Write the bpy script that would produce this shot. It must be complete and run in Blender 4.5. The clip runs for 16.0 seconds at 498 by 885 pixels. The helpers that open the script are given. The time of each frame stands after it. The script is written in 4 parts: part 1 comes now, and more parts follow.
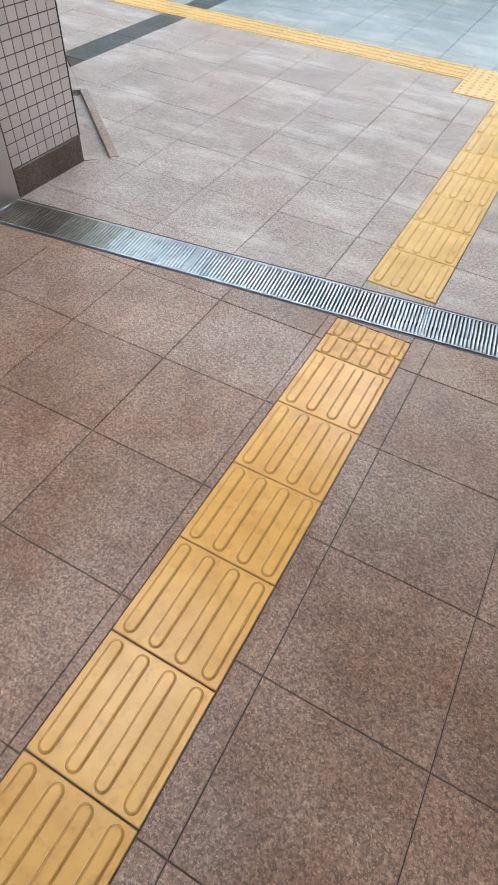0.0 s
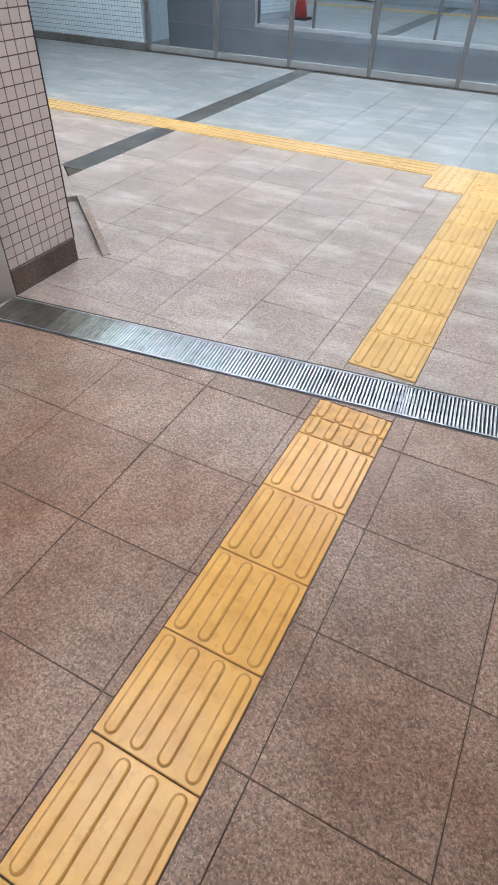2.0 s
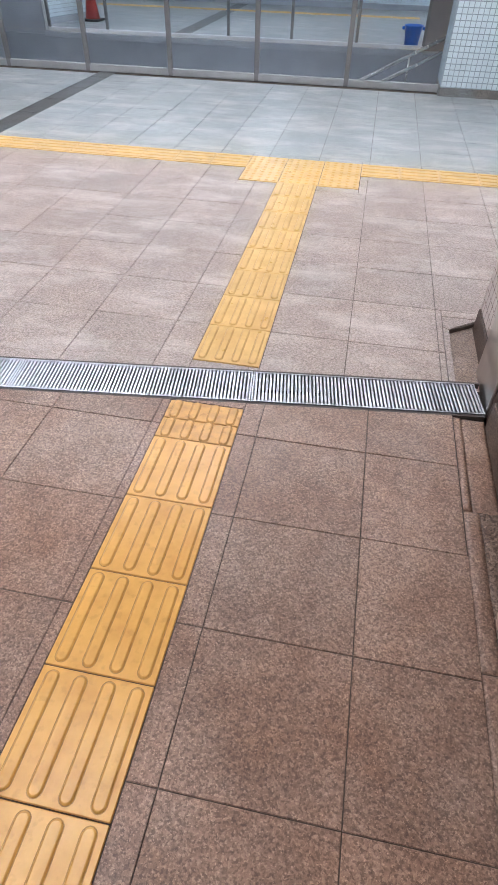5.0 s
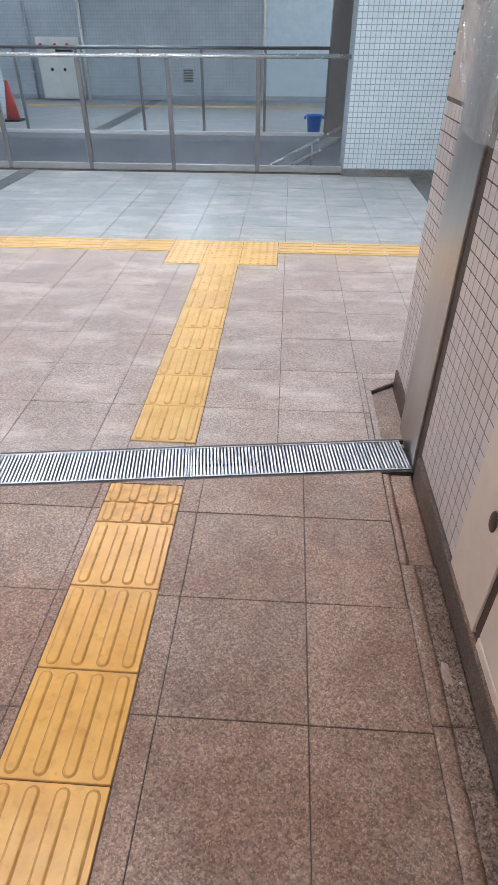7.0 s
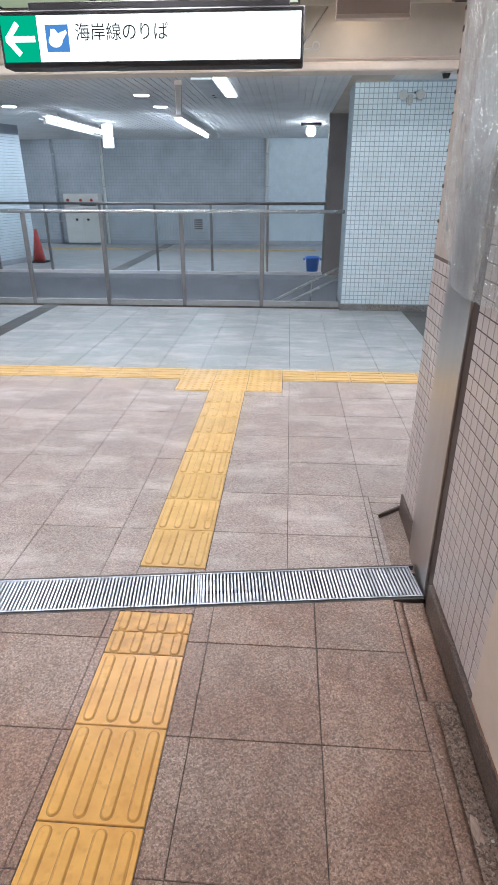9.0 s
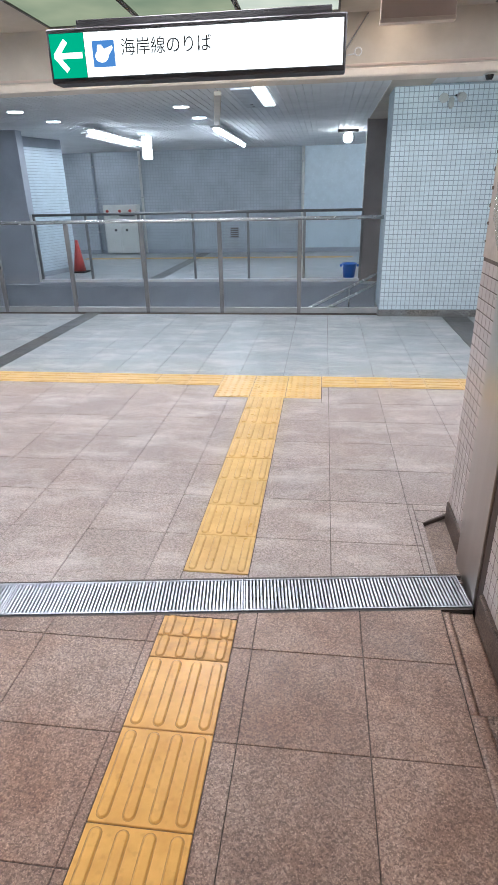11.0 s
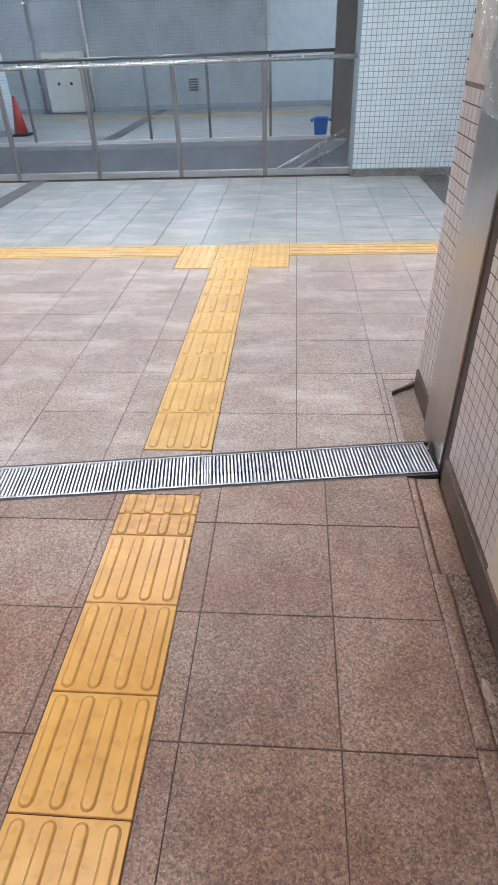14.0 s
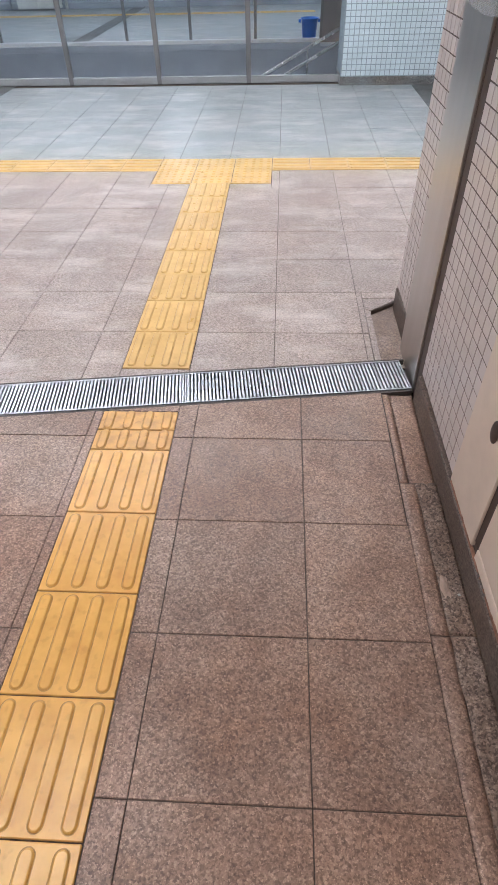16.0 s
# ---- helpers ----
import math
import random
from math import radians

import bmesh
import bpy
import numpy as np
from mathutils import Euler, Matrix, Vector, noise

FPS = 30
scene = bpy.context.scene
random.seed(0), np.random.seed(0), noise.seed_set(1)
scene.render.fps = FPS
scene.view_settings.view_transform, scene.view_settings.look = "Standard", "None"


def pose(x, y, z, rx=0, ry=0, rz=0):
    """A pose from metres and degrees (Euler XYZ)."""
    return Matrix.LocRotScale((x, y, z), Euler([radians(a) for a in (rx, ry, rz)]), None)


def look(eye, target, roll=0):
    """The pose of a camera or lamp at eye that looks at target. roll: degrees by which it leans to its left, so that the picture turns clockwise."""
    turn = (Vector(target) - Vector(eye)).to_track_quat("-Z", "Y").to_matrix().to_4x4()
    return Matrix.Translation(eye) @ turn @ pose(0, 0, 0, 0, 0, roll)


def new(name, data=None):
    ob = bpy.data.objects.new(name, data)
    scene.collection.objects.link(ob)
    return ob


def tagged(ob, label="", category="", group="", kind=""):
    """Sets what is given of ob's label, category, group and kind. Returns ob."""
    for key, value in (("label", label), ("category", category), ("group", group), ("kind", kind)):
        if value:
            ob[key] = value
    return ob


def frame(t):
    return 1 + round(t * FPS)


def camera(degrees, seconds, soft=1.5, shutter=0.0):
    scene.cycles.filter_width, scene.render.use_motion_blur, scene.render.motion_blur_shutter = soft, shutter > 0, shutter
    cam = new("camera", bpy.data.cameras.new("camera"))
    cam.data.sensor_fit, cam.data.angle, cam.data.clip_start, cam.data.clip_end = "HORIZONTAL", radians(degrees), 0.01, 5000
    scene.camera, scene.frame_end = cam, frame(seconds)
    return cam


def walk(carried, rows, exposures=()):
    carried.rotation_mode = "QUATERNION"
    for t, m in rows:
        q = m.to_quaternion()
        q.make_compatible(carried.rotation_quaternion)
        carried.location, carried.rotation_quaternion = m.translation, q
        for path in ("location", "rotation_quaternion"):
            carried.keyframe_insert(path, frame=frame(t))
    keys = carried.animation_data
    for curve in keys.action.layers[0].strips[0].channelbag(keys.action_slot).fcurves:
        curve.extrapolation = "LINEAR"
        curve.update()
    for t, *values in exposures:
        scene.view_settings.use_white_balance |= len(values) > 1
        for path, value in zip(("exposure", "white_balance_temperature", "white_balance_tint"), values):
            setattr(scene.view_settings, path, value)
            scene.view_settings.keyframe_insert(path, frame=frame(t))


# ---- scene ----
cam = camera(47.9, 16.0, soft=1.5)
PATH = [
    (0, (0.192, -1.221, 1.364), (-0.358, -0.075, -0.18), 4.0),
    (0.5, (0.193, -1.233, 1.397), (-0.482, -0.039, -0.059), 3.4),
    (1, (0.202, -1.227, 1.412), (-0.517, 0.014, 0.018), 3.3),
    (1.5, (0.221, -1.203, 1.405), (-0.484, 0.077, 0.039), 2.4),
    (2, (0.233, -1.187, 1.401), (-0.416, 0.123, 0.036), 1.7),
    (2.5, (0.253, -1.173, 1.4), (-0.335, 0.166, 0.036), 1.5),
    (3, (0.269, -1.169, 1.407), (-0.261, 0.193, 0.041), 1.6),
    (3.5, (0.286, -1.166, 1.409), (-0.193, 0.214, 0.043), 1.1),
    (4, (0.303, -1.167, 1.407), (-0.109, 0.238, 0.044), 1.0),
    (4.5, (0.312, -1.165, 1.409), (-0.02, 0.262, 0.046), 1.4),
    (7, (0.37, -1.181, 1.494), (0.27, 0.425, 0.306), 0.2),
    (7.5, (0.357, -1.203, 1.531), (0.253, 0.543, 0.561), 0.4),
    (8, (0.354, -1.207, 1.547), (0.245, 0.577, 0.65), 0.2),
    (8.5, (0.346, -1.207, 1.557), (0.233, 0.591, 0.688), 0.2),
    (9, (0.341, -1.208, 1.566), (0.217, 0.604, 0.728), 0.0),
    (9.5, (0.278, -1.227, 1.568), (0.098, 0.586, 0.743), -0.9),
    (12, (0.312, -1.197, 1.554), (0.065, 0.616, 0.748), -1.3),
    (12.5, (0.318, -1.194, 1.582), (0.089, 0.623, 0.78), -1.1),
    (13, (0.327, -1.183, 1.491), (0.105, 0.627, 0.669), -1.2),
    (13.5, (0.357, -1.152, 1.451), (0.19, 0.611, 0.521), -2.2),
    (14, (0.348, -1.11, 1.441), (0.199, 0.505, 0.272), -2.3),
    (14.5, (0.337, -1.113, 1.442), (0.186, 0.426, 0.173), -2.1),
    (15, (0.353, -1.136, 1.487), (0.215, 0.417, 0.235), -1.1),
    (15.5, (0.377, -1.16, 1.46), (0.257, 0.4, 0.213), -1.1),
    (16, (0.392, -1.174, 1.417), (0.292, 0.29, 0.059), -1.6),
]
walk(cam, [(t, look(eye, target, roll)) for t, eye, target, roll in PATH],
     exposures=[(0.0, 0.04, 5840, -1), (1.0, 0.06, 5880, 0), (2.5, 0.08, 6120, 5), (4.0, 0.08, 6260, 10), (7.0, 0.02, 6160, 8), (12.5, 0.0, 6180, 8), (16.0, 0.05, 6250, 9)])

# ---- world and light ----
world = bpy.data.worlds.new("world")
scene.world = world
world.use_nodes = True
world.node_tree.nodes["Background"].inputs[0].default_value = (0.5, 0.5, 0.52, 1)
world.node_tree.nodes["Background"].inputs[1].default_value = 0.02
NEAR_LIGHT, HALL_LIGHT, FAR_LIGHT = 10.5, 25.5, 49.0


# ---- materials ----
def material(name, rough=0.5, metal=0.0, color=(0.5, 0.5, 0.5)):
    m = bpy.data.materials.new(name)
    m.use_nodes = True
    b = m.node_tree.nodes["Principled BSDF"]
    b.inputs["Base Color"].default_value = (*color, 1)
    b.inputs["Roughness"].default_value = rough
    b.inputs["Metallic"].default_value = metal
    return m, m.node_tree.nodes, m.node_tree.links, b


def coords(n, l, scale=1.0):
    g = n.new("ShaderNodeNewGeometry")
    v = n.new("ShaderNodeVectorMath")
    v.operation = "SCALE"
    v.inputs["Scale"].default_value = scale
    l.new(g.outputs["Position"], v.inputs[0])
    return v.outputs[0]


def noise_tex(n, l, scale, detail=3.0, rough=0.55, vec=None):
    t = n.new("ShaderNodeTexNoise")
    t.inputs["Scale"].default_value = scale
    t.inputs["Detail"].default_value = detail
    t.inputs["Roughness"].default_value = rough
    l.new(vec or coords(n, l), t.inputs["Vector"])
    return t.outputs[0]


def ramp(n, l, src, stops):
    r = n.new("ShaderNodeValToRGB")
    while len(r.color_ramp.elements) < len(stops):
        r.color_ramp.elements.new(0.5)
    for e, (p, c) in zip(r.color_ramp.elements, stops):
        e.position = p
        e.color = (*c, 1) if isinstance(c, tuple) else (c, c, c, 1)
    l.new(src, r.inputs[0])
    return r.outputs[0]


def mix(n, l, fac, a, b, mode="MIX"):
    x = n.new("ShaderNodeMix")
    x.data_type, x.blend_type = "RGBA", mode
    if isinstance(fac, float):
        x.inputs[0].default_value = fac
    else:
        l.new(fac, x.inputs[0])
    for i, s in ((6, a), (7, b)):
        if isinstance(s, tuple):
            x.inputs[i].default_value = (*s, 1)
        else:
            l.new(s, x.inputs[i])
    return x.outputs[2]


def bump(n, l, b, height, strength=0.3, dist=0.002):
    k = n.new("ShaderNodeBump")
    k.inputs["Strength"].default_value = strength
    k.inputs["Distance"].default_value = dist
    l.new(height, k.inputs["Height"])
    l.new(k.outputs[0], b.inputs["Normal"])


def granite(name, dark, mid, light, rough, grain=150.0, stain=(0.66, 0.57, 0.52), scuffed=False, flecks=0.55):
    m, n, l, b = material(name, rough)
    v = n.new("ShaderNodeTexVoronoi")
    v.inputs["Scale"].default_value = grain * 0.8
    warp = n.new("ShaderNodeVectorMath")
    warp.operation = "MULTIPLY_ADD"
    wob = n.new("ShaderNodeTexNoise")
    wob.inputs["Scale"].default_value = grain * 1.5
    l.new(coords(n, l), wob.inputs["Vector"])
    l.new(wob.outputs["Color"], warp.inputs[0])
    warp.inputs[1].default_value = (0.006, 0.006, 0.006)
    l.new(coords(n, l), warp.inputs[2])
    l.new(warp.outputs[0], v.inputs["Vector"])
    sep = n.new("ShaderNodeSeparateColor")
    l.new(v.outputs["Color"], sep.inputs[0])
    grains = n.new("ShaderNodeMix")
    grains.inputs[0].default_value = 0.55
    l.new(sep.outputs[0], grains.inputs[2])
    l.new(noise_tex(n, l, grain * 1.3, 5, 0.75), grains.inputs[3])
    c = ramp(n, l, grains.outputs[0], ((0.2, dark), (0.36, dark), (0.47, mid), (0.6, mid), (0.8, light)))
    pepper = n.new("ShaderNodeTexVoronoi")
    pepper.inputs["Scale"].default_value = grain * 0.7
    l.new(warp.outputs[0], pepper.inputs["Vector"])
    c = mix(n, l, ramp(n, l, pepper.outputs["Distance"], ((0.1, 0.6), (0.22, 0.0))), c, tuple(q * 0.5 for q in dark))
    fleck = n.new("ShaderNodeTexVoronoi")
    fleck.inputs["Scale"].default_value = grain * 0.52
    l.new(warp.outputs[0], fleck.inputs["Vector"])
    c = mix(n, l, ramp(n, l, fleck.outputs["Distance"], ((0.12, flecks), (0.24, 0.0))), c, tuple(min(q * 1.25, 0.85) for q in light))
    fine = ramp(n, l, noise_tex(n, l, 420, 2), ((0.3, 0.85), (0.7, 1.05)))
    c = mix(n, l, 0.7, c, fine, "MULTIPLY")
    blot = ramp(n, l, noise_tex(n, l, 2.6, 5, 0.62), ((0.36, stain), (0.62, (1.04, 1.04, 1.04))))
    c = mix(n, l, 0.9, c, blot, "MULTIPLY")
    patch = ramp(n, l, noise_tex(n, l, 13, 4, 0.6), ((0.34, (0.86, 0.82, 0.79)), (0.5, (1.0, 0.99, 0.97)), (0.68, (1.1, 1.07, 1.0))))
    c = mix(n, l, 0.45 if scuffed else 0.8, c, patch, "MULTIPLY")
    hue = ramp(n, l, noise_tex(n, l, 1.7, 4, 0.6), ((0.38, (1.06, 0.97, 0.9)), (0.6, (0.98, 1.01, 1.03))))
    c = mix(n, l, 0.3 if scuffed else 0.85, c, hue, "MULTIPLY")
    mottle = ramp(n, l, noise_tex(n, l, 85, 3, 0.65), ((0.36, (0.74, 0.72, 0.7)), (0.5, (0.97, 0.96, 0.95)), (0.64, (1.18, 1.16, 1.13))))
    c = mix(n, l, 0.8, c, mottle, "MULTIPLY")
    if scuffed:
        g = n.new("ShaderNodeNewGeometry")
        s = n.new("ShaderNodeVectorMath")
        s.operation = "MULTIPLY"
        s.inputs[1].default_value = (1.7, 4.0, 1.0)
        l.new(g.outputs["Position"], s.inputs[0])
        sc = ramp(n, l, noise_tex(n, l, 1.1, 9, 0.62, s.outputs[0]), ((0.49, 0.0), (0.6, 0.24), (0.73, 0.6)))
        c = mix(n, l, sc, c, (0.7, 0.66, 0.65))
    info = n.new("ShaderNodeObjectInfo")
    tone = ramp(n, l, info.outputs["Random"], ((0.0, (0.92, 0.91, 0.9)), (1.0, (1.04, 1.02, 1.0))))
    c = mix(n, l, 1.0, c, tone, "MULTIPLY")
    l.new(c, b.inputs["Base Color"])
    l.new(ramp(n, l, noise_tex(n, l, 6, 4), ((0.3, rough - 0.03), (0.7, rough + 0.04))), b.inputs["Roughness"])
    bump(n, l, b, noise_tex(n, l, 220, 2), 0.25, 0.0012)
    return m


def worn(name, color, rough, metal=0.0, scale=9.0, low=0.72, tint=(1.0, 1.0, 1.0), bump_scale=60.0, bump_strength=0.1, stretch=None, spots=0.0):
    m, n, l, b = material(name, rough, metal)
    vec = None
    if stretch:
        g = n.new("ShaderNodeNewGeometry")
        s = n.new("ShaderNodeVectorMath")
        s.operation = "MULTIPLY"
        s.inputs[1].default_value = stretch
        l.new(g.outputs["Position"], s.inputs[0])
        vec = s.outputs[0]
    f = ramp(n, l, noise_tex(n, l, scale, 5, 0.6, vec), ((0.3, tuple(low * q for q in tint)), (0.62, 1.0)))
    c = mix(n, l, 1.0, color, f, "MULTIPLY")
    if spots:
        marks = ramp(n, l, noise_tex(n, l, 34, 3, 0.5), ((0.58, 0.0), (0.68, spots)))
        c = mix(n, l, marks, c, (0.62 * color[0], 0.55 * color[1], 0.45 * color[2]))
        smear = ramp(n, l, noise_tex(n, l, 5.5, 6, 0.7), ((0.5, 0.0), (0.72, spots)))
        c = mix(n, l, smear, c, tuple(0.72 * q for q in color))
    info = n.new("ShaderNodeObjectInfo")
    c = mix(n, l, 1.0, c, ramp(n, l, info.outputs["Random"], ((0.0, 0.9), (1.0, 1.0))), "MULTIPLY")
    l.new(c, b.inputs["Base Color"])
    l.new(ramp(n, l, noise_tex(n, l, scale * 2.3, 4, 0.6, vec), ((0.25, max(rough - 0.04, 0.04)), (0.75, min(rough + 0.06, 1)))), b.inputs["Roughness"])
    bump(n, l, b, noise_tex(n, l, bump_scale, 3, 0.6, vec), bump_strength, 0.002)
    return m


def glow(name, color, strength):
    m = bpy.data.materials.new(name)
    m.use_nodes = True
    n, l = m.node_tree.nodes, m.node_tree.links
    n.clear()
    e, o = n.new("ShaderNodeEmission"), n.new("ShaderNodeOutputMaterial")
    e.inputs[0].default_value = (*color, 1)
    e.inputs[1].default_value = strength
    l.new(e.outputs[0], o.inputs[0])
    return m


GRANITE = granite("brown_granite", (0.2, 0.14, 0.118), (0.335, 0.237, 0.197), (0.58, 0.445, 0.372), 0.42, 265.0, (0.72, 0.6, 0.53), False, 0.72)
PALE_GRANITE = granite("pale_granite", (0.27, 0.225, 0.214), (0.425, 0.362, 0.346), (0.585, 0.515, 0.497), 0.4, 250, (0.85, 0.825, 0.815), True)
# same floor stone, with the cool far light put into its colour
COOL_LIT_GRANITE = granite("cool_lit_granite", (0.27, 0.305, 0.34), (0.37, 0.41, 0.448), (0.5, 0.54, 0.58), 0.36, 240, (0.84, 0.85, 0.86), True)
DARK_GRANITE = granite("dark_granite", (0.05, 0.056, 0.064), (0.115, 0.125, 0.138), (0.22, 0.23, 0.24), 0.36, 170)
PLINTH_GRANITE = granite("plinth_granite", (0.12, 0.13, 0.14), (0.22, 0.24, 0.255), (0.36, 0.38, 0.39), 0.4, 170)
SKIRT_GRANITE = granite("skirting_granite", (0.07, 0.053, 0.046), (0.138, 0.109, 0.096), (0.22, 0.182, 0.163), 0.5, 260, (0.68, 0.57, 0.51))
ROUGH_GRANITE = granite("rough_granite", (0.105, 0.076, 0.064), (0.25, 0.19, 0.162), (0.48, 0.39, 0.34), 0.65, 230, (0.68, 0.58, 0.52))
GUTTER_GRANITE = granite("gutter_granite", (0.21, 0.172, 0.158), (0.35, 0.29, 0.268), (0.5, 0.43, 0.4), 0.5, 240, (0.72, 0.65, 0.6))
GROUT = worn("grout", (0.135, 0.104, 0.09), 0.9, scale=14)
DIRTY_YELLOW = worn("dirty_yellow_tactile", (0.75, 0.42, 0.12), 0.42, scale=16, low=0.66, bump_scale=300, bump_strength=0.1, spots=0.7)
YELLOW = worn("yellow_tactile", (0.78, 0.452, 0.12), 0.32, scale=9, low=0.86, tint=(0.96, 0.86, 0.75), bump_scale=300, bump_strength=0.08, spots=0.32)
# the tactile yellow again, paled in colour for the glare over the hall floor
GLARE_YELLOW = worn("glare_yellow_tactile", (0.73, 0.48, 0.175), 0.3, scale=7, low=0.88, tint=(0.96, 0.88, 0.8), bump_scale=300, bump_strength=0.08, spots=0.2)
FAR_DIRT = worn("thin_dirt", (0.64, 0.38, 0.115), 0.5, scale=30, low=0.8)
TRODDEN = worn("trodden_dirt", (0.56, 0.31, 0.085), 0.6, scale=30, low=0.6, bump_scale=300, bump_strength=0.1)
STEEL = worn("brushed_steel", (0.56, 0.525, 0.5), 0.33, 1.0, 3, 0.85, bump_scale=220, bump_strength=0.06, stretch=(1, 1, 0.06))
GRATE = worn("grate_steel", (0.45, 0.47, 0.515), 0.33, 1.0, 14, 0.7, bump_scale=120, bump_strength=0.05)
# three darker steels, for the left end of the leftmost grate
DARKER_GRATE = [worn("darker_grate_steel", c, 0.45, 0.8, 14, 0.65, bump_scale=120, bump_strength=0.05) for c in ((0.2, 0.165, 0.15), (0.29, 0.26, 0.25), (0.36, 0.35, 0.36))]
SLOT_BROWN = worn("brown_slot", (0.065, 0.04, 0.033), 0.6, 0.0, 12)
CHANNEL = worn("channel_floor", (0.13, 0.123, 0.12), 0.7, 0.0, 12)
DARK_STEEL = worn("dark_channel", (0.085, 0.072, 0.066), 0.6, 0.3, 12)
PINK_TILE = worn("pink_tile", (0.56, 0.485, 0.465), 0.3, scale=4, low=0.92, bump_scale=12, bump_strength=0.02)
BLUE_TILE = worn("pale_blue_tile", (0.66, 0.755, 0.82), 0.24, scale=5, low=0.9, bump_scale=25, bump_strength=0.04)
JOINT = worn("tile_joint", (0.15, 0.115, 0.105), 0.9, scale=20)
BLUE_JOINT = worn("pale_tile_joint", (0.36, 0.43, 0.475), 0.9, scale=20)
BOARD = worn("bare_wall_board", (0.55, 0.475, 0.425), 0.85, scale=8, low=0.7, bump_scale=40, bump_strength=0.3)
BEIGE = worn("beige_paint", (0.68, 0.56, 0.47), 0.5, scale=5, low=0.86, bump_scale=90, bump_strength=0.05)
WALL_BRONZE = worn("bronze_wall_cladding", (0.33, 0.3, 0.295), 0.55, 0.0, 3, 0.85)
BRONZE = worn("bronze_panel", (0.15, 0.135, 0.13), 0.6, 0.0, 3, 0.85)
GREY_PANEL = worn("grey_panel", (0.4, 0.425, 0.485), 0.5, 0.0, 2.5, 0.85, bump_scale=160, bump_strength=0.1)
POST_GREY = worn("grey_post_metal", (0.27, 0.265, 0.27), 0.4, 0.6, 6, 0.85)
ALUMINIUM = worn("aluminium", (0.62, 0.62, 0.63), 0.36, 1.0, 6, 0.85)
LAMP_GREY = worn("aged_lamp_plastic", (0.5, 0.52, 0.51), 0.5, scale=20, low=0.8)
BASE_GREY = worn("grey_base_rail", (0.4, 0.41, 0.425), 0.4, 0.3, 6, 0.85)
RAIL_GREY = worn("silver_painted_rail", (0.8, 0.81, 0.83), 0.3, 0.2, 6, 0.9)
CHROME = worn("polished_rail", (0.8, 0.8, 0.8), 0.24, 0.75, 6, 0.9)
BACK_WALL = worn("grey_blue_wall", (0.45, 0.485, 0.535), 0.5, scale=1.2, low=0.82, bump_scale=30, bump_strength=0.06)
m, n, l, b = material("grey_blue_mosaic", 0.45)
g, sep, com, br = (n.new("ShaderNode" + k) for k in ("NewGeometry", "SeparateXYZ", "CombineXYZ", "TexBrick"))
l.new(g.outputs["Position"], sep.inputs[0]), l.new(sep.outputs[0], com.inputs[0]), l.new(sep.outputs[2], com.inputs[1]), l.new(com.outputs[0], br.inputs["Vector"])
br.offset, br.squash = 0.0, 1.0
for key, value in (("Scale", 1.0), ("Mortar Size", 0.007), ("Brick Width", 0.08), ("Row Height", 0.08), ("Color1", (0.48, 0.52, 0.565, 1)), ("Color2", (0.455, 0.495, 0.54, 1)), ("Mortar", (0.4, 0.435, 0.475, 1))):
    br.inputs[key].default_value = value
l.new(mix(n, l, 1.0, br.outputs["Color"], ramp(n, l, noise_tex(n, l, 1.2, 5, 0.6), ((0.3, 0.8), (0.65, 1.06))), "MULTIPLY"), b.inputs["Base Color"])
REAR_TILE = m
PLASTER = worn("cream_paint", (0.63, 0.565, 0.48), 0.7, scale=2.5, low=0.85, bump_scale=70, bump_strength=0.05)
CREAM = worn("cream_trim", (0.78, 0.68, 0.58), 0.55, scale=4, low=0.88)
CEILING = worn("white_ceiling_strip", (0.84, 0.85, 0.86), 0.75, scale=2.2, low=0.88)
WHITE = worn("white_enamel", (0.75, 0.75, 0.72), 0.4, scale=4, low=0.9)
BROWN_BOARD = worn("brown_board", (0.62, 0.5, 0.43), 0.6, scale=3, low=0.9)
OLD_MORTAR = worn("old_mortar", (0.46, 0.34, 0.28), 0.9, scale=30, low=0.7, bump_scale=80, bump_strength=0.3)
RUST = worn("rusty_paint", (0.3, 0.15, 0.1), 0.8, scale=40, low=0.45, bump_scale=90, bump_strength=0.4)
SIGN_CASE = worn("dark_sign_case", (0.035, 0.032, 0.035), 0.55, scale=5)
BLACK = worn("black_plastic", (0.02, 0.02, 0.02), 0.5, scale=20)
RED = worn("red_plastic", (0.5, 0.05, 0.04), 0.4, scale=9)
BLUE = worn("blue_plastic", (0.02, 0.17, 0.68), 0.4, scale=9)
def uneven_glow(name, color, strength, scale=1.3):
    """A dusty diffuser, lit unevenly by the tubes behind it."""
    m = glow(name, color, strength)
    n, l = m.node_tree.nodes, m.node_tree.links
    l.new(mix(n, l, 1.0, color, ramp(n, l, noise_tex(n, l, scale, 3, 0.5), ((0.3, (0.66, 0.74, 0.7)), (0.68, (1.12, 1.08, 1.0)))), "MULTIPLY"), n["Emission"].inputs[0])
    return m


GREEN_SIGN = glow("lit_green_face", (0.0, 0.46, 0.25), 1.0)
WHITE_SIGN = glow("lit_white_face", (0.95, 1.0, 1.0), 1.55)
BLUE_SIGN = glow("lit_blue_face", (0.10, 0.30, 0.72), 0.9)
INK = worn("sign_ink", (0.015, 0.015, 0.02), 0.6, scale=20)
LAMP_COOL = glow("cool_tube_light", (0.84, 0.93, 1.04), FAR_LIGHT)
LAMP_HALL = glow("hall_panel_light", (0.99, 0.975, 1.01), HALL_LIGHT)
LUMINOUS = uneven_glow("dim_luminous_ceiling", (0.80, 0.93, 0.68), 0.42)
LAMP_WARM = glow("warm_downlight", (1.0, 0.78, 0.6), 40.0)
